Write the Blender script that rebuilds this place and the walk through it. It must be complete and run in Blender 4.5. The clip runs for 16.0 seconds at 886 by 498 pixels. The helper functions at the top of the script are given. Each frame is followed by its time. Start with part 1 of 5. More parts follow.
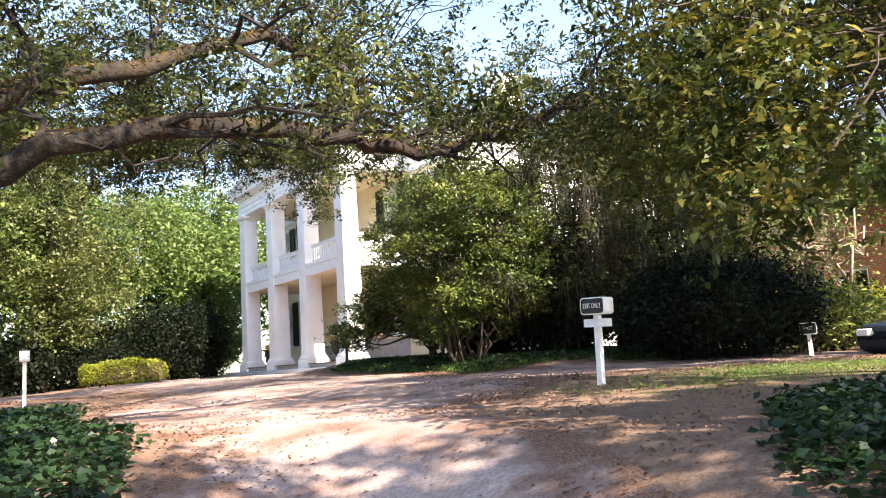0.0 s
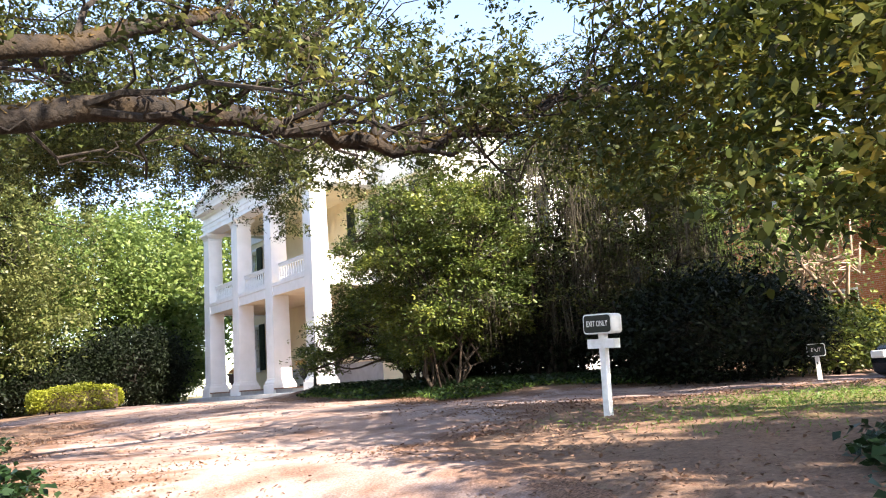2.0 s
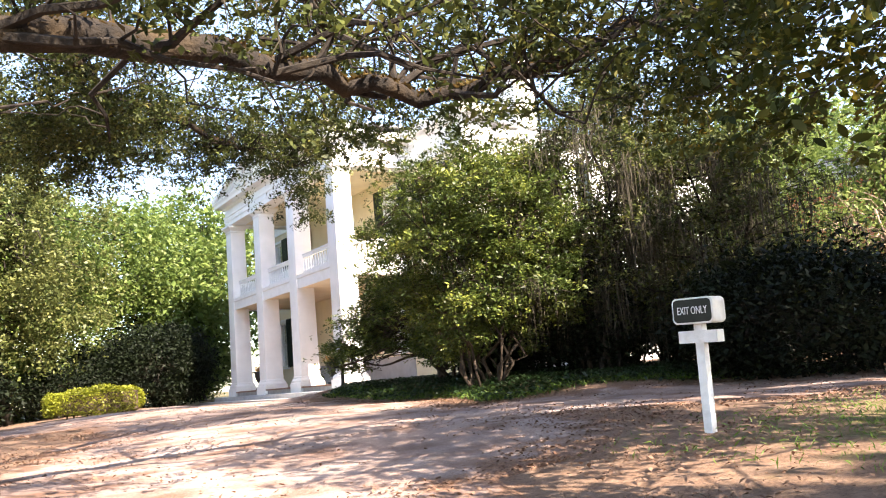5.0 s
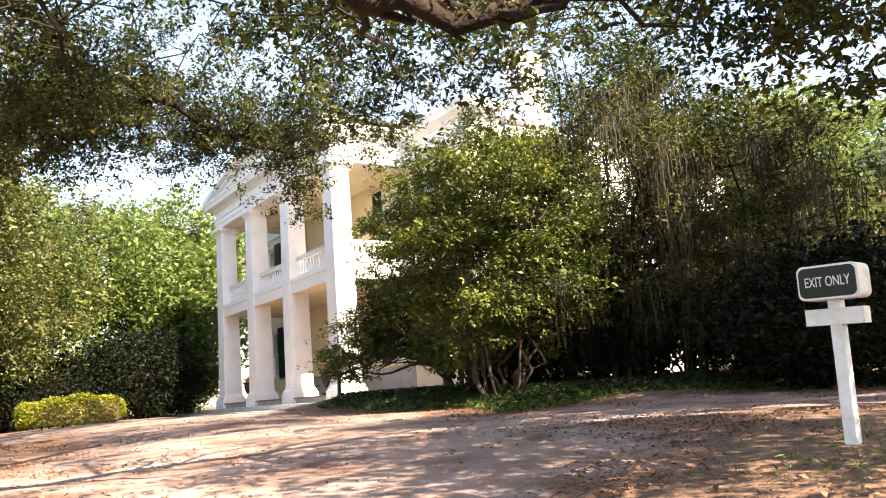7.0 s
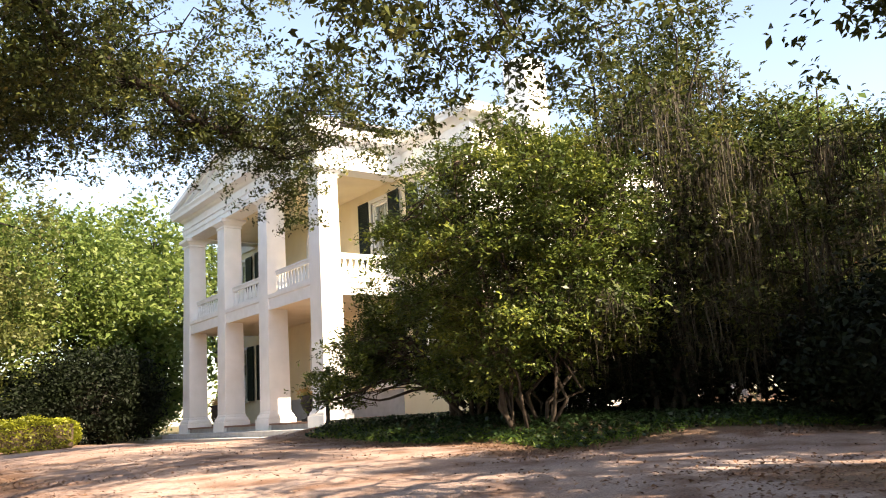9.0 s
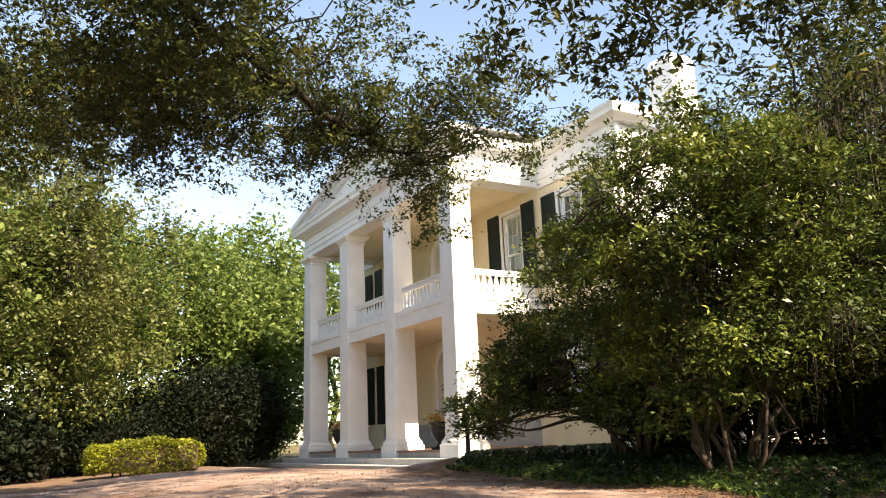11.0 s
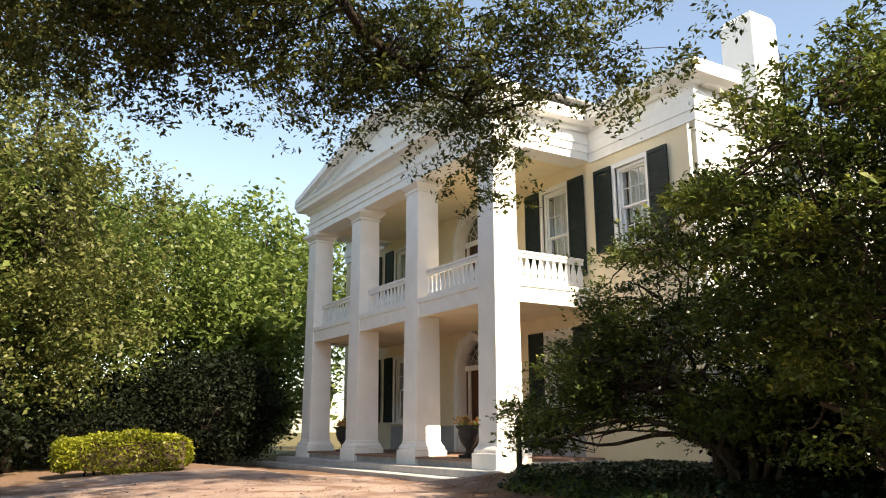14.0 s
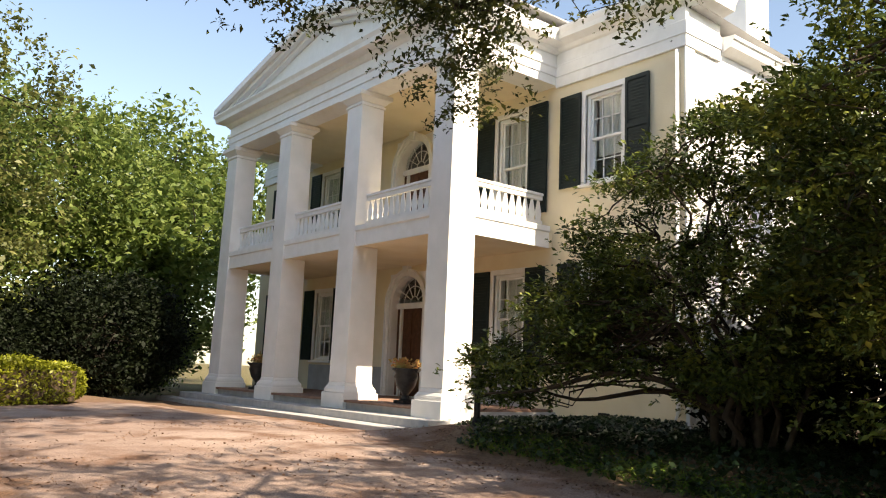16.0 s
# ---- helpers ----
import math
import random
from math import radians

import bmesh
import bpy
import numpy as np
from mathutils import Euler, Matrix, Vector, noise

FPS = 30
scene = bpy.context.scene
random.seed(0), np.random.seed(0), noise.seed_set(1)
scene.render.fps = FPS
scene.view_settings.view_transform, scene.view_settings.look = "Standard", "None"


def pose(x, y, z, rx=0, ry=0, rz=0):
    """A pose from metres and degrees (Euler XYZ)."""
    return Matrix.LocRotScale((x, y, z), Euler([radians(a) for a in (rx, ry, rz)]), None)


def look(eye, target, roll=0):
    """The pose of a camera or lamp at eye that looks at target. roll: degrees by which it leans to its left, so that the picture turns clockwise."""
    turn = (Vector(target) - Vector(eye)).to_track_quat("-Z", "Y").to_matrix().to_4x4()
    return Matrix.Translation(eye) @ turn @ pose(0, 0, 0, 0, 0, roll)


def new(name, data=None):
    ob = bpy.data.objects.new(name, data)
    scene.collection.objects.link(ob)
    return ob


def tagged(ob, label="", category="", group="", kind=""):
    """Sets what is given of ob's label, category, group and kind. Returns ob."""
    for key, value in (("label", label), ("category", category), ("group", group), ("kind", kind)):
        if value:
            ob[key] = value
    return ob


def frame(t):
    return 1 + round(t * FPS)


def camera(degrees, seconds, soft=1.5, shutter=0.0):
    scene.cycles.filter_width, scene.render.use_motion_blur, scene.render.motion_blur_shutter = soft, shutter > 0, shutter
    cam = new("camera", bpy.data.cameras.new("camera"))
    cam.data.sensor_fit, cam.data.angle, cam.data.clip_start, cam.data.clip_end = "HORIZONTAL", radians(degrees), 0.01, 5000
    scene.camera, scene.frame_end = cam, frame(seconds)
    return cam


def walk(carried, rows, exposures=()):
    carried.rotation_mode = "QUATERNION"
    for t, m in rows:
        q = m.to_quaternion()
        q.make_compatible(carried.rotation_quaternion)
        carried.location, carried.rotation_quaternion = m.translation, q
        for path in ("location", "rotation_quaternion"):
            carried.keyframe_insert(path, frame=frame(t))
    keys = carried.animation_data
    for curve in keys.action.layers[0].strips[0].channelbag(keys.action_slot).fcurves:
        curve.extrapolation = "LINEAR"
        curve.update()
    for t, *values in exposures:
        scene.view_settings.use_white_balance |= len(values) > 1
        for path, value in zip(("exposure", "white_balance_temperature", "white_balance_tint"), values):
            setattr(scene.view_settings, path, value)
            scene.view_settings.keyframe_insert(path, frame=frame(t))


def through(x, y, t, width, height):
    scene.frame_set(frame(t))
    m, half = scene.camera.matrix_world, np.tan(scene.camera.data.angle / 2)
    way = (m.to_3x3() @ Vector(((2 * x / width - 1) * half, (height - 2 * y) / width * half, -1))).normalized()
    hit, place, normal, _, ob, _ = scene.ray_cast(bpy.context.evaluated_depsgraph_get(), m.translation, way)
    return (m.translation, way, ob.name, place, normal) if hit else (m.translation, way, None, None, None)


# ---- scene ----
cam = camera(58.3, 16.0, soft=1.1)
EXPOSURE = 2.3
PATH = [
    (0, (1.984, 3.508, 2.016), (3.09, 5.153, 2.284), -3.8),
    (0.5, (2.099, 3.805, 1.989), (3.214, 5.444, 2.257), -4.4),
    (1, (2.341, 4.169, 2.076), (3.487, 5.784, 2.359), -4.3),
    (1.5, (2.513, 4.503, 2.047), (3.655, 6.104, 2.412), -2.5),
    (2, (2.76, 4.88, 2.069), (3.923, 6.476, 2.388), -4.0),
    (2.5, (2.941, 5.187, 2.087), (4.059, 6.811, 2.425), -2.6),
    (3, (3.136, 5.582, 2.155), (4.41, 7.102, 2.412), -7.1),
    (3.5, (3.363, 5.855, 2.139), (4.506, 7.466, 2.456), -4.8),
    (4, (3.549, 6.132, 2.187), (4.702, 7.731, 2.524), -3.5),
    (4.5, (3.94, 6.548, 2.195), (5.098, 8.142, 2.543), -5.1),
    (4.7, (3.947, 6.626, 2.242), (5.042, 8.273, 2.543), -5.1),
    (6.8, (4.572, 8.295, 2.056), (5.723, 9.896, 2.393), -4.2),
    (7, (4.601, 8.51, 2.071), (5.715, 10.135, 2.413), -4.5),
    (7.5, (4.567, 8.939, 2.074), (5.747, 10.491, 2.521), -1.8),
    (8, (4.764, 9.725, 2.185), (5.877, 11.312, 2.677), -2.7),
    (8.5, (4.655, 10.204, 2.196), (5.758, 11.802, 2.673), -1.6),
    (9, (4.685, 10.876, 2.281), (5.886, 12.427, 2.671), -3.8),
    (9.5, (4.69, 11.448, 2.334), (5.776, 13.076, 2.751), -4.3),
    (10, (4.676, 12.017, 2.388), (5.786, 13.629, 2.8), -3.2),
    (10.2, (4.723, 12.228, 2.358), (5.744, 13.886, 2.816), -3.6),
    (12.3, (5.023, 14.812, 2.721), (6.016, 16.49, 3.168), -1.2),
    (12.5, (5.237, 15.124, 2.719), (6.257, 16.782, 3.177), -0.7),
    (13, (5.298, 15.665, 2.773), (6.32, 17.325, 3.22), 2.3),
    (13.5, (5.273, 16.142, 2.816), (6.391, 17.75, 3.223), -0.2),
    (14, (5.321, 16.742, 2.828), (6.344, 18.402, 3.273), -0.2),
    (14.5, (5.403, 17.351, 2.787), (6.469, 19.001, 3.165), 1.3),
    (15, (5.635, 18.04, 2.854), (6.759, 19.657, 3.203), 0.5),
    (15.5, (5.67, 18.541, 2.836), (6.847, 20.128, 3.152), 3.0),
    (16, (5.812, 19.284, 2.9), (7.045, 20.829, 3.206), 2.4),
]
walk(cam, [(t, look(eye, target, roll)) for t, eye, target, roll in PATH], [(0.0, EXPOSURE, 6650, 16), (4.5, EXPOSURE + 0.2, 6850, 17), (7.0, EXPOSURE + 0.05, 7700, 18), (10.0, EXPOSURE - 0.45, 8000, 14), (13.5, EXPOSURE - 0.8, 7900, 11), (16.0, EXPOSURE - 0.9, 7800, 12)])

# ---- light ----
SUN = Vector((0.15, -1.0, 0.80)).normalized()
world = bpy.data.worlds.new("sky")
scene.world = world
world.use_nodes = True
wn = world.node_tree.nodes
sky = wn.new("ShaderNodeTexSky")
sky.sky_type = "NISHITA"
sky.sun_disc = False
sky.sun_elevation = math.asin(SUN.z)
sky.sun_rotation = math.atan2(SUN.x, SUN.y)
sky.air_density, sky.dust_density, sky.ozone_density = 1.0, 0.7, 1.0
wn["Background"].inputs["Strength"].default_value = 0.115
world.node_tree.links.new(sky.outputs["Color"], wn["Background"].inputs["Color"])
sun_data = bpy.data.lights.new("sun", "SUN")
sun_data.energy, sun_data.angle, sun_data.color = 5.0, radians(0.55), (1.0, 0.91, 0.78)
sun = new("sun", sun_data)
sun.matrix_world = look(SUN * 60, (0, 0, 0))


# ---- materials ----
def material(name, c1, c2, scale=3.0, rough=0.8, bump=0.0, bump_scale=40.0, metal=0.0, spec=0.3, stain=None, stain_scale=0.6, stain_amount=0.35, coords="Object"):
    """Two tones mixed by grain, a larger stain, fine relief."""
    m = bpy.data.materials.new(name)
    m.use_nodes = True
    n, l = m.node_tree.nodes, m.node_tree.links
    b = n["Principled BSDF"]
    b.inputs["Roughness"].default_value, b.inputs["Metallic"].default_value = rough, metal
    b.inputs["Specular IOR Level"].default_value = spec
    co = n.new("ShaderNodeNewGeometry")
    tex = n.new("ShaderNodeTexNoise")
    tex.inputs["Scale"].default_value, tex.inputs["Detail"].default_value = scale, 6
    l.new(co.outputs["Position"], tex.inputs["Vector"])
    ramp = n.new("ShaderNodeValToRGB")
    ramp.color_ramp.elements[0].color, ramp.color_ramp.elements[1].color = (*c1, 1), (*c2, 1)
    ramp.color_ramp.elements[0].position, ramp.color_ramp.elements[1].position = 0.35, 0.65
    l.new(tex.outputs["Fac"], ramp.inputs["Fac"])
    out = ramp.outputs["Color"]
    if stain:
        t2 = n.new("ShaderNodeTexNoise")
        t2.inputs["Scale"].default_value, t2.inputs["Detail"].default_value = stain_scale, 5
        l.new(co.outputs["Position"], t2.inputs["Vector"])
        r2 = n.new("ShaderNodeMapRange")
        r2.inputs["From Min"].default_value, r2.inputs["From Max"].default_value = 0.48, 0.72
        r2.inputs["To Max"].default_value = stain_amount
        l.new(t2.outputs["Fac"], r2.inputs["Value"])
        mix = n.new("ShaderNodeMix")
        mix.data_type = "RGBA"
        l.new(r2.outputs["Result"], mix.inputs["Factor"])
        l.new(out, mix.inputs["A"])
        mix.inputs["B"].default_value = (*stain, 1)
        out = mix.outputs["Result"]
    l.new(out, b.inputs["Base Color"])
    if bump:
        t3 = n.new("ShaderNodeTexNoise")
        t3.inputs["Scale"].default_value, t3.inputs["Detail"].default_value = bump_scale, 5
        l.new(co.outputs["Position"], t3.inputs["Vector"])
        bp = n.new("ShaderNodeBump")
        bp.inputs["Strength"].default_value, bp.inputs["Distance"].default_value = bump, 0.03
        l.new(t3.outputs["Fac"], bp.inputs["Height"])
        l.new(bp.outputs["Normal"], b.inputs["Normal"])
    return m


def leaf_material(name, tones, rough=0.45, through=0.35, spec=0.4):
    """Leaves: broad drifts of tone plus a little a leaf, glossy above, letting some light through."""
    m = bpy.data.materials.new(name)
    m.use_nodes = True
    n, l = m.node_tree.nodes, m.node_tree.links
    b = n["Principled BSDF"]
    b.inputs["Roughness"].default_value = rough
    b.inputs["Specular IOR Level"].default_value = spec
    geo = n.new("ShaderNodeNewGeometry")
    # broad noise in the colour stands in for lit and shaded clumps
    big = n.new("ShaderNodeTexNoise")
    big.inputs["Scale"].default_value, big.inputs["Detail"].default_value = 1.1, 3
    l.new(geo.outputs["Position"], big.inputs["Vector"])
    add = n.new("ShaderNodeMath")
    add.operation = "MULTIPLY_ADD"
    add.inputs[1].default_value, add.inputs[2].default_value = 1.5, -0.5
    l.new(big.outputs["Fac"], add.inputs[0])
    add2 = n.new("ShaderNodeMath")
    l.new(add.outputs[0], add2.inputs[0])
    each = n.new("ShaderNodeMath")
    each.operation = "MULTIPLY"
    each.inputs[1].default_value = 0.5
    l.new(geo.outputs["Random Per Island"], each.inputs[0])
    l.new(each.outputs[0], add2.inputs[1])
    ramp = n.new("ShaderNodeValToRGB")
    els = ramp.color_ramp.elements
    els[0].color, els[0].position = (*tones[0], 1), 0.0
    els[1].color, els[1].position = (*tones[-1], 1), 1.0
    for i, t in enumerate(tones[1:-1], 1):
        e = els.new(i / (len(tones) - 1))
        e.color = (*t, 1)
    l.new(add2.outputs[0], ramp.inputs["Fac"])
    l.new(ramp.outputs["Color"], b.inputs["Base Color"])
    tr = n.new("ShaderNodeBsdfTranslucent")
    l.new(ramp.outputs["Color"], tr.inputs["Color"])
    mix = n.new("ShaderNodeMixShader")
    mix.inputs["Fac"].default_value = through
    l.new(b.outputs["BSDF"], mix.inputs[1])
    l.new(tr.outputs["BSDF"], mix.inputs[2])
    l.new(mix.outputs["Shader"], n["Material Output"].inputs["Surface"])
    return m


WHITE = material("white paint", (0.80, 0.80, 0.78), (0.86, 0.85, 0.83), 2.0, 0.6, 0.15, 30, stain=(0.62, 0.60, 0.55), stain_scale=1.1, stain_amount=0.3)
TRIM = material("white trim paint", (0.82, 0.82, 0.81), (0.86, 0.86, 0.85), 5.0, 0.5, 0.06, 60, stain=(0.66, 0.64, 0.58), stain_scale=2.0, stain_amount=0.25)
# cream paint, its yellow deepened with the warm bounce light inside the portico
STUCCO = material("cream stucco", (0.78, 0.68, 0.48), (0.83, 0.74, 0.55), 1.3, 0.85, 0.3, 45, stain=(0.62, 0.55, 0.43), stain_scale=0.8, stain_amount=0.35)
STONE = material("step stone", (0.38, 0.38, 0.39), (0.48, 0.47, 0.46), 6.0, 0.85, 0.3, 60, stain=(0.25, 0.24, 0.22), stain_scale=1.5, stain_amount=0.5)
SLAB = material("porch brick paving", (0.22, 0.13, 0.10), (0.30, 0.19, 0.14), 8.0, 0.85, 0.3, 60)
SHUTTER = material("dark green shutter paint", (0.008, 0.016, 0.016), (0.014, 0.026, 0.025), 6.0, 0.5, 0.1, 80)
DOORWOOD = material("brown door wood", (0.075, 0.030, 0.014), (0.12, 0.05, 0.024), 7.0, 0.45, 0.1, 60)
IRON = material("black iron", (0.012, 0.012, 0.012), (0.02, 0.02, 0.02), 20, 0.5, 0.1, 90)
ROOF = material("grey metal roof", (0.30, 0.30, 0.30), (0.36, 0.36, 0.36), 3, 0.6)
CURTAIN = material("white curtain", (0.78, 0.77, 0.72), (0.84, 0.83, 0.79), 6, 0.9)
TERRA = material("dark urn metal", (0.018, 0.017, 0.018), (0.035, 0.033, 0.033), 12, 0.5, 0.2, 40)
SOIL = material("soil", (0.05, 0.035, 0.025), (0.09, 0.06, 0.04), 20, 0.95, 0.5, 60)
# bark tones lowered to carry the canopy shade over the limbs
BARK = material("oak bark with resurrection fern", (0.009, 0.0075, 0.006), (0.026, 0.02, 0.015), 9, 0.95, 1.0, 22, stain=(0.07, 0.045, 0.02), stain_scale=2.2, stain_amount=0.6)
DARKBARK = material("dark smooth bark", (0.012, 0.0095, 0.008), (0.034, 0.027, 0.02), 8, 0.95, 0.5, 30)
# darkened in colour to put the low camellia stems in shade
MIDBARK = material("brown smooth bark", (0.026, 0.019, 0.014), (0.07, 0.052, 0.038), 6, 0.9, 0.3, 30)
PALEBARK = material("pale smooth bark", (0.20, 0.14, 0.10), (0.33, 0.25, 0.18), 6, 0.85, 0.3, 30)
def brick_material():
    m = bpy.data.materials.new("orange brick")
    m.use_nodes = True
    n, l = m.node_tree.nodes, m.node_tree.links
    geo, sep, com = n.new("ShaderNodeNewGeometry"), n.new("ShaderNodeSeparateXYZ"), n.new("ShaderNodeCombineXYZ")
    both = n.new("ShaderNodeMath")
    l.new(geo.outputs["Position"], sep.inputs[0])
    l.new(sep.outputs["X"], both.inputs[0])
    l.new(sep.outputs["Y"], both.inputs[1])
    l.new(both.outputs[0], com.inputs["X"])
    l.new(sep.outputs["Z"], com.inputs["Y"])
    b = n.new("ShaderNodeTexBrick")
    b.inputs["Scale"].default_value = 1.0
    b.inputs["Brick Width"].default_value, b.inputs["Row Height"].default_value, b.inputs["Mortar Size"].default_value = 0.21, 0.075, 0.006
    b.inputs["Color1"].default_value, b.inputs["Color2"].default_value, b.inputs["Mortar"].default_value = (0.42, 0.15, 0.06, 1), (0.33, 0.11, 0.045, 1), (0.42, 0.35, 0.29, 1)
    l.new(com.outputs[0], b.inputs["Vector"])
    l.new(b.outputs["Color"], n["Principled BSDF"].inputs["Base Color"])
    n["Principled BSDF"].inputs["Roughness"].default_value = 0.9
    return m


BRICK = brick_material()
SIGNBLACK = material("black sign face", (0.008, 0.012, 0.010), (0.012, 0.016, 0.014), 20, 0.4)
SIGNWHITE = material("white sign paint", (0.72, 0.72, 0.72), (0.80, 0.80, 0.79), 9, 0.55, 0.2, 50, stain=(0.42, 0.40, 0.35), stain_scale=7, stain_amount=0.4)
CARPAINT = material("dark car paint", (0.012, 0.014, 0.018), (0.014, 0.016, 0.02), 3, 0.12, spec=0.6)
RUBBER = material("tyre rubber", (0.012, 0.012, 0.012), (0.02, 0.02, 0.02), 20, 0.8)
CHROME = material("alloy rim", (0.5, 0.5, 0.5), (0.6, 0.6, 0.6), 10, 0.3, metal=1.0)
FERN = leaf_material("dry resurrection fern", [(0.05, 0.032, 0.012), (0.11, 0.07, 0.025), (0.15, 0.12, 0.04)], 0.8, 0.3, 0.15)
MOSS = leaf_material("spanish moss", [(0.04, 0.034, 0.025), (0.07, 0.062, 0.046), (0.11, 0.10, 0.08)], 0.9, 0.3, 0.1)
OAKLEAF = leaf_material("live oak leaf", [(0.0108, 0.018, 0.0056), (0.0306, 0.043, 0.0112), (0.0765, 0.092, 0.0224), (0.18, 0.165, 0.047)], 0.5, 0.30, 0.22)
MAGLEAF = leaf_material("glossy camellia leaf", [(0.0162, 0.029, 0.008), (0.0495, 0.078, 0.0161), (0.1125, 0.145, 0.0276), (0.279, 0.295, 0.0552)], 0.42, 0.24, 0.3)
# dark evergreen tones, taken near black to hold deep shade too
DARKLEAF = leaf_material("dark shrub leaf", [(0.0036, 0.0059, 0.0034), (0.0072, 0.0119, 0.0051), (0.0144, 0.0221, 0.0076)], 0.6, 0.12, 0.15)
WOODLEAF = leaf_material("woodland leaf", [(0.0437, 0.0742, 0.0161), (0.0939, 0.1483, 0.0333), (0.1739, 0.2297, 0.0575), (0.2409, 0.2822, 0.0909)], 0.5, 0.45)
OLIVELEAF = leaf_material("olive-green leaf", [(0.04, 0.054, 0.0154), (0.0874, 0.104, 0.0286), (0.1469, 0.162, 0.0473), (0.2139, 0.216, 0.0792)], 0.5, 0.4)
HEDGELEAF = leaf_material("yellow-green hedge leaf", [(0.135, 0.158, 0.015), (0.225, 0.247, 0.022), (0.315, 0.315, 0.038)], 0.45, 0.4)
IVYLEAF = leaf_material("ivy leaf", [(0.0075, 0.0198, 0.0062), (0.0163, 0.0372, 0.0112), (0.0326, 0.0595, 0.0198)], 0.35, 0.3)
GRASSBLADE = leaf_material("grass blade", [(0.063, 0.117, 0.018), (0.108, 0.18, 0.027), (0.18, 0.234, 0.045)], 0.5, 0.4)
LITTERLEAF = leaf_material("fallen leaf", [(0.12, 0.06, 0.036), (0.192, 0.108, 0.068), (0.264, 0.168, 0.112)], 0.7, 0.15)
YELLOWLEAF = leaf_material("broad leaf turning yellow", [(0.013, 0.021, 0.005), (0.034, 0.046, 0.009), (0.08, 0.088, 0.016), (0.22, 0.16, 0.022)], 0.5, 0.36, 0.22)
FLOWER = leaf_material("pink and cream flowers", [(0.5692, 0.1584, 0.108), (0.621, 0.3762, 0.144), (0.4657, 0.4158, 0.135), (0.1035, 0.1584, 0.036)], 0.6, 0.3)


def glass_material():
    m = bpy.data.materials.new("window glass")
    m.use_nodes = True
    b = m.node_tree.nodes["Principled BSDF"]
    b.inputs["Base Color"].default_value = (0.9, 0.95, 0.95, 1)
    b.inputs["Roughness"].default_value = 0.03
    b.inputs["Transmission Weight"].default_value = 1.0
    b.inputs["IOR"].default_value = 1.45
    return m


GLASS = glass_material()


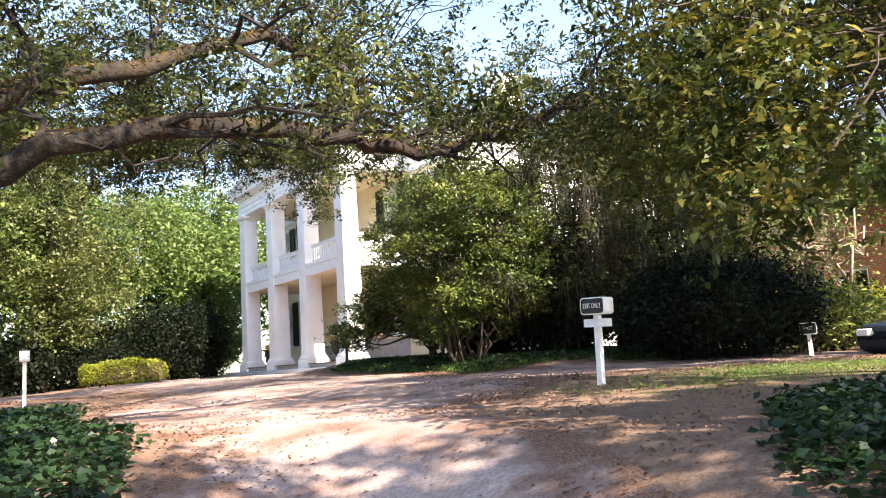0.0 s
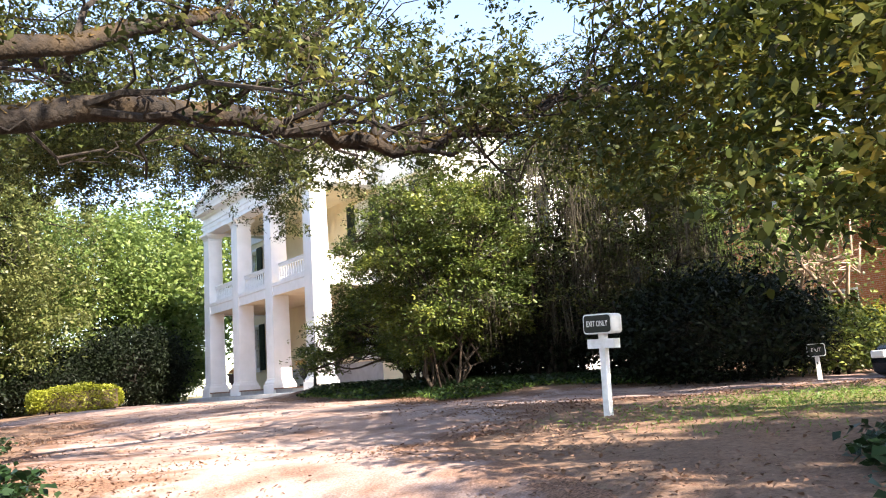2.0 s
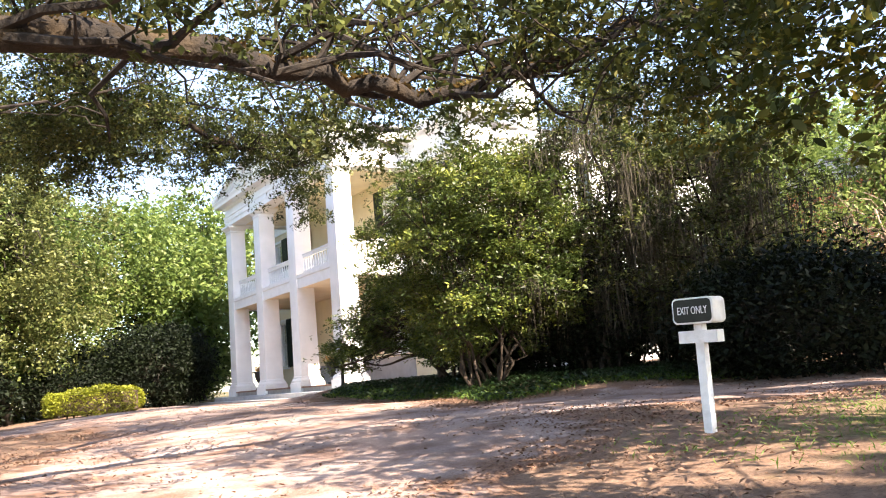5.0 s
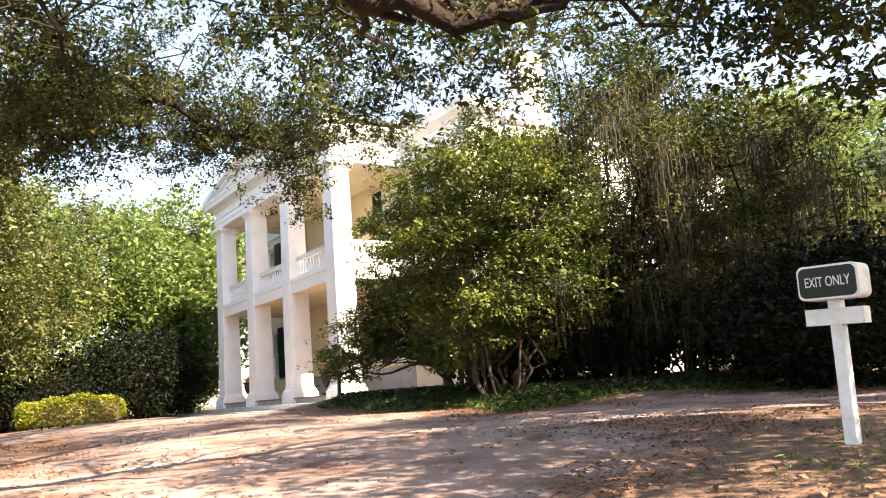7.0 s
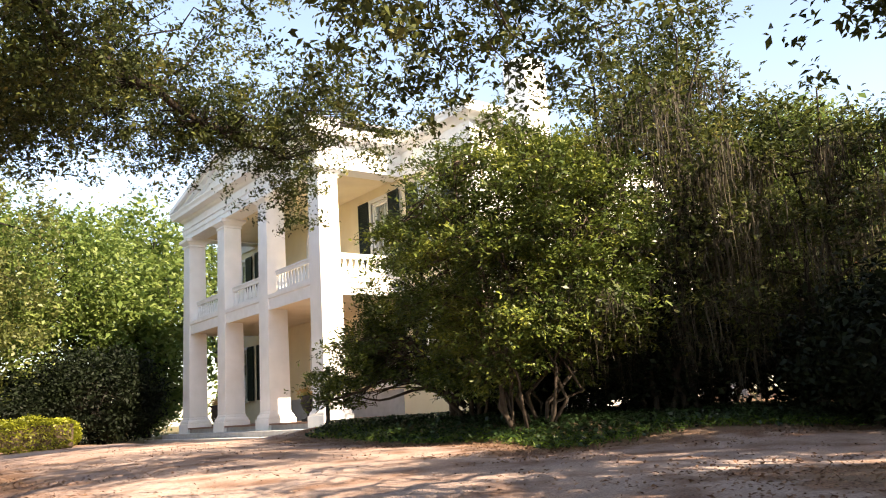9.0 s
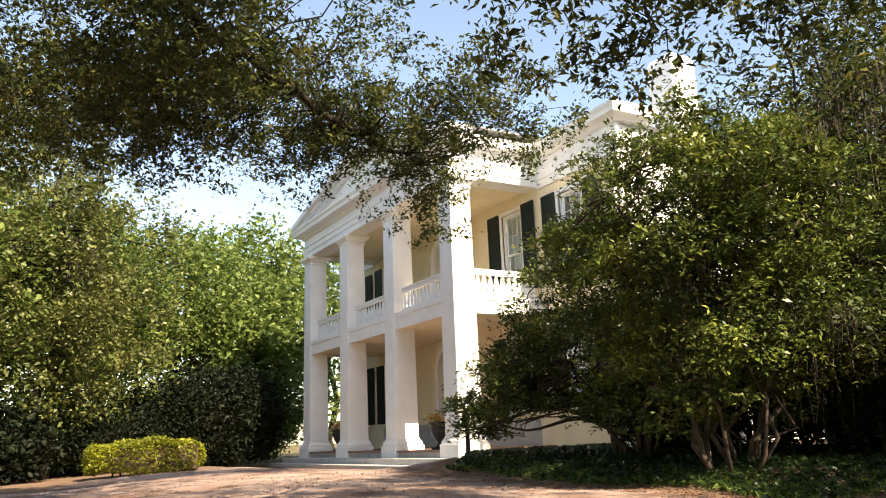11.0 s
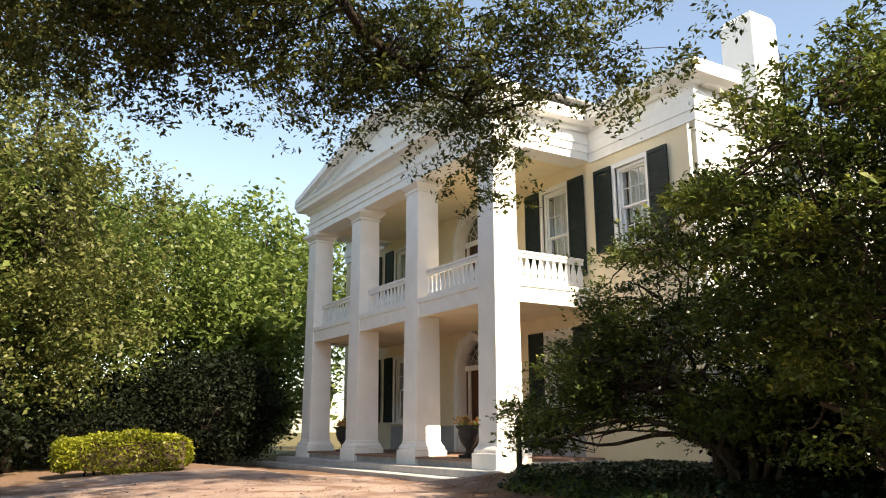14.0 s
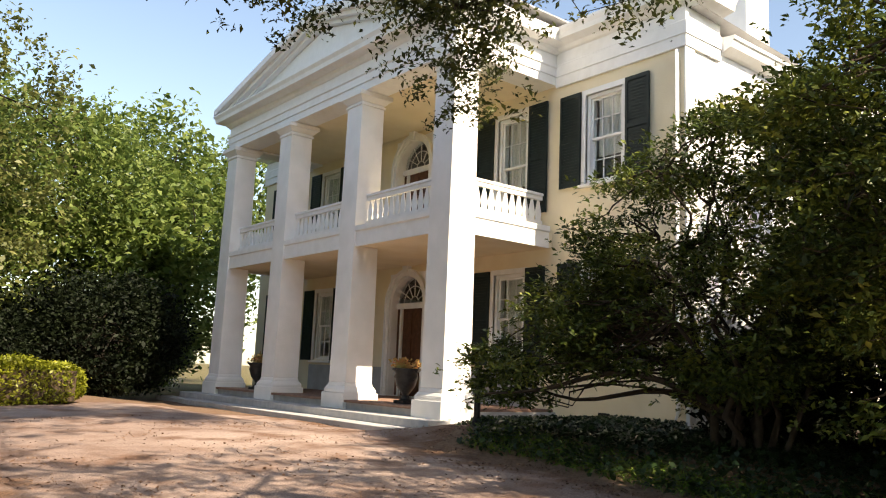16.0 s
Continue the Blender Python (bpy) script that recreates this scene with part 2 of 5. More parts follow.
def ground_material(name, road):
    """Gravel or leafy earth, with patches of grass by a mask on the mesh."""
    m = bpy.data.materials.new(name)
    m.use_nodes = True
    n, l = m.node_tree.nodes, m.node_tree.links
    b = n["Principled BSDF"]
    b.inputs["Roughness"].default_value = 0.93
    b.inputs["Specular IOR Level"].default_value = 0.15
    geo = n.new("ShaderNodeNewGeometry")

    def noise_tex(scale, detail=6):
        t = n.new("ShaderNodeTexNoise")
        t.inputs["Scale"].default_value, t.inputs["Detail"].default_value = scale, detail
        l.new(geo.outputs["Position"], t.inputs["Vector"])
        return t.outputs["Fac"]

    def ramp(fac, a, c, p0=0.35, p1=0.65):
        r = n.new("ShaderNodeValToRGB")
        r.color_ramp.elements[0].color, r.color_ramp.elements[1].color = (*a, 1), (*c, 1)
        r.color_ramp.elements[0].position, r.color_ramp.elements[1].position = p0, p1
        l.new(fac, r.inputs["Fac"])
        return r.outputs["Color"]

    def mix(f, a, c):
        x = n.new("ShaderNodeMix")
        x.data_type = "RGBA"
        l.new(f, x.inputs["Factor"])
        l.new(a, x.inputs["A"])
        l.new(c, x.inputs["B"])
        return x.outputs["Result"]

    if road:
        fine = ramp(noise_tex(55), (0.14, 0.095, 0.077), (0.34, 0.25, 0.215))
        pale = ramp(noise_tex(25), (0.29, 0.22, 0.19), (0.46, 0.37, 0.325))
        colour = mix(ramp(noise_tex(0.35), (0, 0, 0), (0.8, 0.8, 0.8)), fine, pale)
        leafy = ramp(noise_tex(40), (0.065, 0.032, 0.02), (0.20, 0.105, 0.065))
        colour = mix(ramp(noise_tex(1.3), (0, 0, 0), (0.8, 0.8, 0.8), 0.46, 0.68), colour, leafy)
        litter = ramp(noise_tex(45), (0.08, 0.045, 0.03), (0.24, 0.14, 0.09))
        att = n.new("ShaderNodeAttribute")
        att.attribute_name = "turf"
        edge = n.new("ShaderNodeMath")
        edge.operation = "MULTIPLY_ADD"
        edge.inputs[1].default_value = 1.6
        l.new(noise_tex(2.6), edge.inputs[0])
        sub = n.new("ShaderNodeMath")
        sub.operation = "SUBTRACT"
        sub.inputs[1].default_value = 1.25
        l.new(att.outputs["Fac"], sub.inputs[0])
        l.new(sub.outputs[0], edge.inputs[2])
        soft = n.new("ShaderNodeMapRange")
        soft.inputs["From Min"].default_value, soft.inputs["From Max"].default_value = 0.0, 0.45
        l.new(edge.outputs[0], soft.inputs["Value"])
        colour = mix(soft.outputs["Result"], colour, litter)
    else:
        litter = ramp(noise_tex(45), (0.08, 0.045, 0.03), (0.24, 0.14, 0.09))
        soil = ramp(noise_tex(12), (0.12, 0.085, 0.06), (0.25, 0.175, 0.125))
        colour = mix(noise_tex(3), litter, soil)
        turf = ramp(noise_tex(30), (0.06, 0.065, 0.02), (0.17, 0.145, 0.06))
        att = n.new("ShaderNodeAttribute")
        att.attribute_name = "turf"
        jitter = n.new("ShaderNodeMath")
        jitter.operation = "MULTIPLY_ADD"
        jitter.inputs[1].default_value = 1.4
        l.new(noise_tex(2.2), jitter.inputs[0])
        sub = n.new("ShaderNodeMath")
        sub.operation = "SUBTRACT"
        sub.inputs[1].default_value = 0.9
        l.new(att.outputs["Fac"], sub.inputs[0])
        l.new(sub.outputs[0], jitter.inputs[2])
        clamp = n.new("ShaderNodeMapRange")
        clamp.inputs["From Min"].default_value, clamp.inputs["From Max"].default_value = 0.0, 0.5
        l.new(jitter.outputs[0], clamp.inputs["Value"])
        colour = mix(clamp.outputs["Result"], colour, turf)
    l.new(colour, b.inputs["Base Color"])
    bp = n.new("ShaderNodeBump")
    bp.inputs["Strength"].default_value, bp.inputs["Distance"].default_value = 0.45, 0.03
    l.new(noise_tex(35), bp.inputs["Height"])
    l.new(bp.outputs["Normal"], b.inputs["Normal"])
    return m


ROADMAT = ground_material("pinkish gravel drive with leaf litter", True)
EARTH = ground_material("earth with leaves and turf", False)
rng = np.random.default_rng(7)


# ---- mesh tools ----
class Shape:
    """Collects faces of one part."""

    def __init__(self):
        self.v, self.f = [], []

    def add(self, verts, faces):
        o = len(self.v)
        self.v += [tuple(p) for p in verts]
        self.f += [tuple(i + o for i in f) for f in faces]
        return self

    def box(self, x0, y0, z0, x1, y1, z1):
        return self.add([(x, y, z) for x in (x0, x1) for y in (y0, y1) for z in (z0, z1)],
                        [(0, 1, 3, 2), (4, 6, 7, 5), (0, 4, 5, 1), (2, 3, 7, 6), (0, 2, 6, 4), (1, 5, 7, 3)])

    def frustum(self, cx, cy, z0, z1, a, b):
        """A square block that goes from half-width a to b."""
        v = [(cx + s * h, cy + t * h, z) for z, h in ((z0, a), (z1, b)) for s, t in ((-1, -1), (1, -1), (1, 1), (-1, 1))]
        return self.add(v, [(3, 2, 1, 0), (4, 5, 6, 7), *[(i, (i + 1) % 4, 4 + (i + 1) % 4, 4 + i) for i in range(4)]])

    def prism(self, poly, axis, a, b):
        """A flat outline drawn out along an axis; outline in the two other axes, in order."""
        n = len(poly)
        put = {"x": lambda p, d: (d, p[0], p[1]), "y": lambda p, d: (p[0], d, p[1]), "z": lambda p, d: (p[0], p[1], d)}[axis]
        v = [put(p, a) for p in poly] + [put(p, b) for p in poly]
        return self.add(v, [tuple(range(n))[::-1], tuple(range(n, 2 * n)), *[(i, (i + 1) % n, n + (i + 1) % n, n + i) for i in range(n)]])

    def tube(self, path, radii, sides=7):
        path = [Vector(p) for p in path]
        o = len(self.v)
        ref = Vector((0.3, 0.2, 1))
        for i, p in enumerate(path):
            d = (path[min(i + 1, len(path) - 1)] - path[max(i - 1, 0)]).normalized()
            u = d.cross(ref)
            u = u.normalized() if u.length > 1e-3 else Vector((1, 0, 0))
            w = d.cross(u)
            for k in range(sides):
                a = 2 * math.pi * k / sides
                self.v.append(tuple(p + (u * math.cos(a) + w * math.sin(a)) * radii[i]))
        for i in range(len(path) - 1):
            for k in range(sides):
                a, b = o + i * sides + k, o + i * sides + (k + 1) % sides
                self.f.append((a, b, b + sides, a + sides))
        self.f.append(tuple(range(o, o + sides))[::-1])
        self.f.append(tuple(range(o + (len(path) - 1) * sides, o + len(path) * sides)))
        return self

    def lathe(self, cx, cy, profile, sides=20):
        """Rings of (radius, z)."""
        o, n = len(self.v), len(profile)
        for r, z in profile:
            self.v += [(cx + r * math.cos(2 * math.pi * k / sides), cy + r * math.sin(2 * math.pi * k / sides), z) for k in range(sides)]
        for i in range(n - 1):
            for k in range(sides):
                a, b = o + i * sides + k, o + i * sides + (k + 1) % sides
                self.f.append((a, b, b + sides, a + sides))
        self.f.append(tuple(range(o, o + sides))[::-1])
        self.f.append(tuple(range(o + (n - 1) * sides, o + n * sides)))
        return self

    def sweep(self, profile, path, side=1):
        """A moulding: profile of (out, z) along a plan line, mitred at its corners."""
        o, n = len(self.v), len(profile)
        pts = [Vector(p) for p in path]
        for i, p in enumerate(pts):
            d0 = (p - pts[i - 1]).normalized() if i else (pts[1] - p).normalized()
            d1 = (pts[i + 1] - p).normalized() if i < len(pts) - 1 else d0
            n0, n1 = Vector((d0.y, -d0.x)) * side, Vector((d1.y, -d1.x)) * side
            m = (n0 + n1).normalized()
            m = m / max(0.3, m.dot(n0))
            self.v += [(p.x + m.x * out, p.y + m.y * out, z) for out, z in profile]
        for i in range(len(pts) - 1):
            for k in range(n):
                a, b = o + i * n + k, o + i * n + (k + 1) % n
                self.f.append((a, b, b + n, a + n))
        self.f.append(tuple(range(o, o + n)))
        self.f.append(tuple(range(o + (len(pts) - 1) * n, o + len(pts) * n))[::-1])
        return self

    def mesh(self, name, mat, smooth=False):
        me = bpy.data.meshes.new(name)
        me.from_pydata(self.v, [], self.f)
        me.materials.append(mat)
        bm = bmesh.new()
        bm.from_mesh(me)
        bmesh.ops.recalc_face_normals(bm, faces=bm.faces)
        bm.to_mesh(me)
        bm.free()
        if smooth:
            me.shade_smooth()
        return me


def part(name, shape, mat, parent=None, label="", smooth=False, bevel=0.0):
    ob = new(name, shape.mesh(name, mat, smooth) if isinstance(shape, Shape) else shape)
    if parent:
        ob.parent = parent
    if label:
        ob["label"] = label
    if bevel:
        bv = ob.modifiers.new("bevel", "BEVEL")
        bv.width, bv.segments, bv.limit_method = bevel, 2, "ANGLE"
    return ob


def leaf_mesh(name, centres, size, mat, aspect=0.45, up=0.6, spread=0.35):
    """Many leaves in one mesh: each a bent diamond of four corners."""
    c = np.asarray(centres, float)
    n = len(c)
    nor = rng.normal(size=(n, 3))
    nor[:, 2] = np.abs(nor[:, 2]) + up
    nor /= np.linalg.norm(nor, axis=1)[:, None]
    t = rng.normal(size=(n, 3))
    t -= nor * np.sum(t * nor, axis=1)[:, None]
    t /= np.linalg.norm(t, axis=1)[:, None]
    w = np.cross(nor, t)
    s = size * (1 + spread * rng.normal(size=n)).clip(0.45, 1.8)[:, None]
    v = np.empty((n, 4, 3))
    v[:, 0] = c - t * s * 0.5
    v[:, 1] = c + w * s * aspect * 0.5 + nor * s * 0.08
    v[:, 2] = c + t * s * 0.5 - nor * s * 0.10
    v[:, 3] = c - w * s * aspect * 0.5 + nor * s * 0.08
    me = bpy.data.meshes.new(name)
    me.vertices.add(n * 4)
    me.vertices.foreach_set("co", v.ravel())
    me.loops.add(n * 4)
    me.loops.foreach_set("vertex_index", np.arange(n * 4))
    me.polygons.add(n)
    me.polygons.foreach_set("loop_start", np.arange(0, n * 4, 4))
    me.update(calc_edges=True)
    me.materials.append(mat)
    return me


def tuft_mesh(name, tips, outward, per, size, mat, aspect=0.42, reach=0.5, full=False, droop=0.0):
    """Tufts of leaves at twig tips, fanned round each twig and turned to the light."""
    k, d = np.repeat(np.asarray(tips, float), per, 0), np.repeat(np.asarray(outward, float), per, 0)
    n = len(k)
    t = d * 0.55 + rng.normal(size=(n, 3)) * (0.8, 0.8, 0.45)
    t[:, 2] -= droop
    t /= np.linalg.norm(t, axis=1)[:, None]
    nor = np.array((0.0, 0.0, 0.75)) + d * 0.6 + rng.normal(size=(n, 3)) * 0.38
    nor -= t * np.sum(nor * t, axis=1)[:, None]
    nor /= np.linalg.norm(nor, axis=1)[:, None] + 1e-9
    w = np.cross(nor, t)
    s = size * (1 + 0.28 * rng.normal(size=n)).clip(0.5, 1.6)[:, None]
    c = k + t * s * reach + rng.normal(size=(n, 3)) * size * 0.35
    rows = [(-0.5, 0, 0), (-0.12, 0.5, 0.07), (0.22, 0.40, 0.03), (0.5, 0, -0.12), (0.22, -0.40, 0.03), (-0.12, -0.5, 0.07)] if full else [(-0.5, 0, 0), (0, 0.5, 0.08), (0.5, 0, -0.1), (0, -0.5, 0.08)]
    v = np.stack([c + t * s * a + w * s * aspect * b + nor * s * h for a, b, h in rows], 1)
    q = len(rows)
    me = bpy.data.meshes.new(name)
    me.vertices.add(n * q)
    me.vertices.foreach_set("co", v.ravel())
    me.loops.add(n * q)
    me.loops.foreach_set("vertex_index", np.arange(n * q))
    me.polygons.add(n)
    me.polygons.foreach_set("loop_start", np.arange(0, n * q, q))
    me.update(calc_edges=True)
    me.materials.append(mat)
    return me


def clumps(centre, radii, count, per, spread, shell=0.55, floor=None):
    """Leaf places in count tufts within an ellipsoid, most of them near its skin."""
    d = rng.normal(size=(count, 3))
    d /= np.linalg.norm(d, axis=1)[:, None]
    r = shell + (1 - shell) * rng.random((count, 1)) ** 0.7
    k = np.asarray(centre) + d * r * np.asarray(radii)
    p = k[:, None, :] + rng.normal(size=(count, per, 3)) * spread * (0.6 + 0.8 * rng.random((count, 1, 1)))
    p = p.reshape(-1, 3)
    if floor is not None:
        p = p[p[:, 2] > floor]
    return p, k


def smooth01(x):
    x = np.clip(x, 0, 1)
    return x * x * (3 - 2 * x)


def land(x, y):
    """Height of the ground."""
    x, y = np.asarray(x, float), np.asarray(y, float)
    z = 1.32 + 0.20 * smooth01((x - 6) / 5) + 0.22 * smooth01((y - 14) / 20)
    z = z - 0.65 * smooth01((6.8 - x) / 2.2) * smooth01((13.5 - y) / 5)
    bed = smooth01((x - 13.6 + 0.25 * np.maximum(0, y - 30)) / 1.8) * smooth01((32.2 - y) / 2.0) * smooth01((y - 15) / 5)
    z = z + 0.27 * bed
    z = z - 0.16 * smooth01((x - 12.6) / 2.0) * smooth01((y - 31.8) / 1.6) * smooth01((50 - y) / 2)
    z = z - 0.4 * np.exp(-((x - 20.5) / 2.5) ** 2 - ((y - 9.5) / 2.5) ** 2)
    return z - 2.2 * smooth01((np.hypot(x - 12, y - 25) - 60) / 120)


def on_land(x, y, dz=0.0):
    return float(land(x, y)) + dz


# ---- ground ----
def road_mask(x, y):
    """Positive on the drive."""
    wob = 0.35 * np.sin(x * 0.9 + y * 0.4) + 0.25 * np.sin(y * 1.3 - x * 0.6)
    # from the walker up to the forecourt
    def seg(ax, ay, bx, by, r):
        t = np.clip(((x - ax) * (bx - ax) + (y - ay) * (by - ay)) / ((bx - ax) ** 2 + (by - ay) ** 2), 0, 1)
        return r - np.hypot(x - ax - t * (bx - ax), y - ay - t * (by - ay))
    m = np.maximum(seg(2.2, -14, 3.2, 5.0, 1.7), seg(3.2, 5.0, 6.5, 13.0, 1.7))
    m = np.maximum(m, seg(7.4, 15.4, 9.6, 22.0, 3.7))
    m = np.maximum(m, seg(9.6, 22.0, 11.2, 33.0, 3.2))
    m = np.maximum(m, seg(11.6, 33.0, 11.0, 37.0, 4.4))
    m = np.maximum(m, seg(9.5, 19.0, 15.0, 14.6, 2.3))
    m = np.maximum(m, seg(15.0, 14.6, 30.0, 9.0, 2.3))
    m = np.maximum(m, seg(9.6, 33.0, -8.0, 31.0, 3.2))
    return m + 0.3 * wob


def turf_mask(x, y):
    g = np.exp(-((x - 11.8) / 2.4) ** 2 - ((y - 9.8) / 1.6) ** 2) * 0.8
    far = smooth01((np.hypot(x - 11, y - 20) - 22) / 10) * 0.6
    return np.clip(g + far, 0, 1)


def sheet(name, mat, inside=None, lift=0.0):
    step = 0.3 if inside is None else 0.15
    fx = np.concatenate([[-1500, -700, -300, -140, -70, -40, -25], np.arange(-14, 34.1, step), [40, 50, 70, 110, 200, 400, 800, 1500]])
    fy = np.concatenate([[-1500, -700, -300, -140, -70, -40, -25], np.arange(-14, 52.1, step), [58, 70, 100, 160, 300, 600, 1500]])
    X, Y = np.meshgrid(fx, fy, indexing="ij")
    rough = np.vectorize(lambda a, b: noise.noise((a * 0.7, b * 0.7, 0)) * 0.035)(X.clip(-60, 80), Y.clip(-60, 90))
    Z = land(X, Y) + rough + lift
    nx, ny = X.shape
    idx = np.arange(nx * ny).reshape(nx, ny)
    q = np.stack([idx[:-1, :-1], idx[1:, :-1], idx[1:, 1:], idx[:-1, 1:]], -1).reshape(-1, 4)
    if inside is not None:
        m = inside(X, Y)
        q = q[m.ravel()[q].max(1) > 0]
        # pull the outer corners onto the edge
        e = 0.02
        gx, gy = (inside(X + e, Y) - m) / e, (inside(X, Y + e) - m) / e
        k = np.where((m < 0) & (m > -1), -m, 0) / np.maximum(gx ** 2 + gy ** 2, 0.3)
        X, Y = X + gx * k, Y + gy * k
        Z = land(X, Y) + rough + np.where(m < 0, -0.004, lift)
    me = bpy.data.meshes.new(name)
    me.from_pydata(np.stack([X, Y, Z], -1).reshape(-1, 3).tolist(), [], q.tolist())
    a = me.attributes.new("turf", "FLOAT", "POINT")
    a.data.foreach_set("value", (turf_mask(X, Y) if inside is None else 1 - np.clip(m / 1.4, 0, 1)).ravel())
    me.materials.append(mat)
    if inside is not None:
        bm = bmesh.new()
        bm.from_mesh(me)
        bmesh.ops.delete(bm, geom=[v for v in bm.verts if not v.link_faces], context="VERTS")
        bm.to_mesh(me)
        bm.free()
    me.shade_smooth()
    return tagged(new(name, me), kind="structure")


tagged(sheet("ground", EARTH), "leaf-strewn earth with patchy turf under trees", "ground")
tagged(sheet("road", ROADMAT, road_mask, 0.022), "pinkish gravel drive strewn with fallen leaves", "drive")

# ---- the mansion ----
W, F, Y0 = 20.05, 16.65, 38.93          # main wall, portico front, middle of the front
YR, YL = 28.95, 48.9                    # ends of the main block
PILLARS = [Y0 - 5.85, Y0 - 1.95, Y0 + 1.95, Y0 + 5.85]
PX = F + 0.40                           # middle line of the pillars
FLOOR, BALCONY, ARCH = 2.12, 6.55, 10.22
house = tagged(new("mansion"), "white two-storey mansion with pillared portico, balcony and dark shutters", "house")


def pierced(shape, axis, at, thick, a0, a1, z0, z1, holes):
    """A wall with openings through it, as one closed skin."""
    ca = sorted({a0, a1, *[h[0] for h in holes], *[h[1] for h in holes]})
    cz = sorted({z0, z1, *[h[2] for h in holes], *[h[3] for h in holes]})
    solid = {}
    for i in range(len(ca) - 1):
        for k in range(len(cz) - 1):
            a, z = (ca[i] + ca[i + 1]) / 2, (cz[k] + cz[k + 1]) / 2
            solid[i, k] = not any(h[0] < a < h[1] and h[2] < z < h[3] for h in holes)
    index, verts, faces = {}, [], []

    def vert(i, k, d):
        if (i, k, d) not in index:
            index[i, k, d] = len(verts)
            dd = at + (thick if d else 0)
            verts.append((dd, ca[i], cz[k]) if axis == "x" else (ca[i], dd, cz[k]))
        return index[i, k, d]

    for (i, k), full in solid.items():
        if not full:
            continue
        for d in (0, 1):
            faces.append((vert(i, k, d), vert(i + 1, k, d), vert(i + 1, k + 1, d), vert(i, k + 1, d)))
        for di, dk, p, q in ((-1, 0, (i, k), (i, k + 1)), (1, 0, (i + 1, k), (i + 1, k + 1)), (0, -1, (i, k), (i + 1, k)), (0, 1, (i, k + 1), (i + 1, k + 1))):
            if not solid.get((i + di, k + dk), False):
                faces.append((vert(*p, 0), vert(*q, 0), vert(*q, 1), vert(*p, 1)))
    shape.add(verts, faces)


FRONT_WINDOWS = [(31.18, 7.50, 9.72), (31.18, 3.15, 5.5), (46.7, 7.50, 9.72), (46.7, 3.15, 5.5),
                 (Y0 - 4.62, 7.0, 9.78), (Y0 - 4.62, 3.15, 5.5), (Y0 + 4.72, 7.0, 9.78), (Y0 + 4.72, 3.15, 5.5)]
HALF = 0.56
DOORS = [(38.75, FLOOR, 5.85), (38.75, BALCONY + 0.02, 10.12)]
DOORHALF = 0.95
holes = [(c - HALF, c + HALF, a, b) for c, a, b in FRONT_WINDOWS] + [(c - DOORHALF, c + DOORHALF, a, b) for c, a, b in DOORS]
s = Shape()
pierced(s, "x", W, 0.4, YR, YL, 1.2, 11.05, holes)
part("wall", s, STUCCO, house, "cream stucco front wall")
SIDE_WINDOWS = [(24.6, 7.5, 9.72), (24.6, 3.15, 5.5), (29.2, 7.5, 9.72), (29.2, 3.15, 5.5)]
s = Shape()
pierced(s, "y", YR, 0.4, W + 0.4, 33.0, 1.2, 10.6, [(c - HALF, c + HALF, a, b) for c, a, b in SIDE_WINDOWS])
part("wall", s, WHITE, house, "white stucco side wall")
part("wall", Shape().box(W + 0.4, YL - 0.4, 1.2, 33.0, YL, 10.6), WHITE, house, "white stucco side wall")
part("wall", Shape().box(33.0, YR, 1.2, 33.4, YL, 10.6), WHITE, house, "white stucco rear wall")
part("floor_deck", Shape().box(W + 0.42, YR + 0.42, 6.1, 32.98, YL - 0.42, 6.3), DOORWOOD, house)
s = Shape()
s.add([(W + 0.1, YR - 0.3, 11.05), (33.6, YR - 0.3, 10.62), (33.6, YL + 0.3, 10.62), (W + 0.1, YL + 0.3, 11.05), (W + 4.5, Y0, 12.9), (29.5, Y0, 12.9)],
      [(0, 1, 5, 4), (1, 2, 5), (2, 3, 4, 5), (3, 0, 4), (0, 3, 2, 1)])
part("roof", s, ROOF, house, "low grey hipped roof")
# frieze band and cornice of the main block
band = [(0.0, 10.15), (0.07, 10.15), (0.07, 10.42), (0.10, 10.42), (0.10, 10.72), (0.05, 10.76), (0.05, 11.06), (0.0, 11.06)]
cornice = [(0.0, 11.06), (0.10, 11.10), (0.16, 11.18), (0.42, 11.24), (0.44, 11.36), (0.50, 11.46), (0.50, 11.52), (0.0, 11.60)]
yin_r, yin_l = PILLARS[0] - 0.36, PILLARS[3] + 0.36
for a, b, name in ((YR, yin_r, "frieze"), (yin_l, YL, "frieze")):
    path = [(W + 1.3, a), (W, a), (W, b)] if a == YR else [(W, a), (W, b), (W + 1.3, b)]
    part("frieze", Shape().sweep(band, path, -1 if a == YR else -1), TRIM, house)
    part("cornice", Shape().sweep(cornice, path, -1), TRIM, house)
s = Shape().box(W + 0.003, YR + 0.003, 11.07, W + 0.4, YL - 0.003, 11.58)
part("parapet", s, TRIM, house)
eave = [(0.0, 10.35), (0.12, 10.38), (0.30, 10.46), (0.36, 10.60), (0.40, 10.62), (0.40, 10.70), (0.0, 10.74)]
part("eave_gutter", Shape().sweep(eave, [(33.4, YR), (W + 1.32, YR)], -1), TRIM, house, "white gutter along the side eave")
# downspout at the corner
part("downspout", Shape().tube([(W - 0.07, YR + 0.16, 10.1), (W - 0.07, YR + 0.16, 2.3), (W - 0.2, YR + 0.16, 2.05)], [0.045, 0.045, 0.045], 8), TRIM, house, "white painted downspout", True)
# quoin-like corner board
part("corner_board", Shape().box(W - 0.04, YR - 0.04, 1.2, W + 0.30, YR - 0.003, 10.15), TRIM, house)


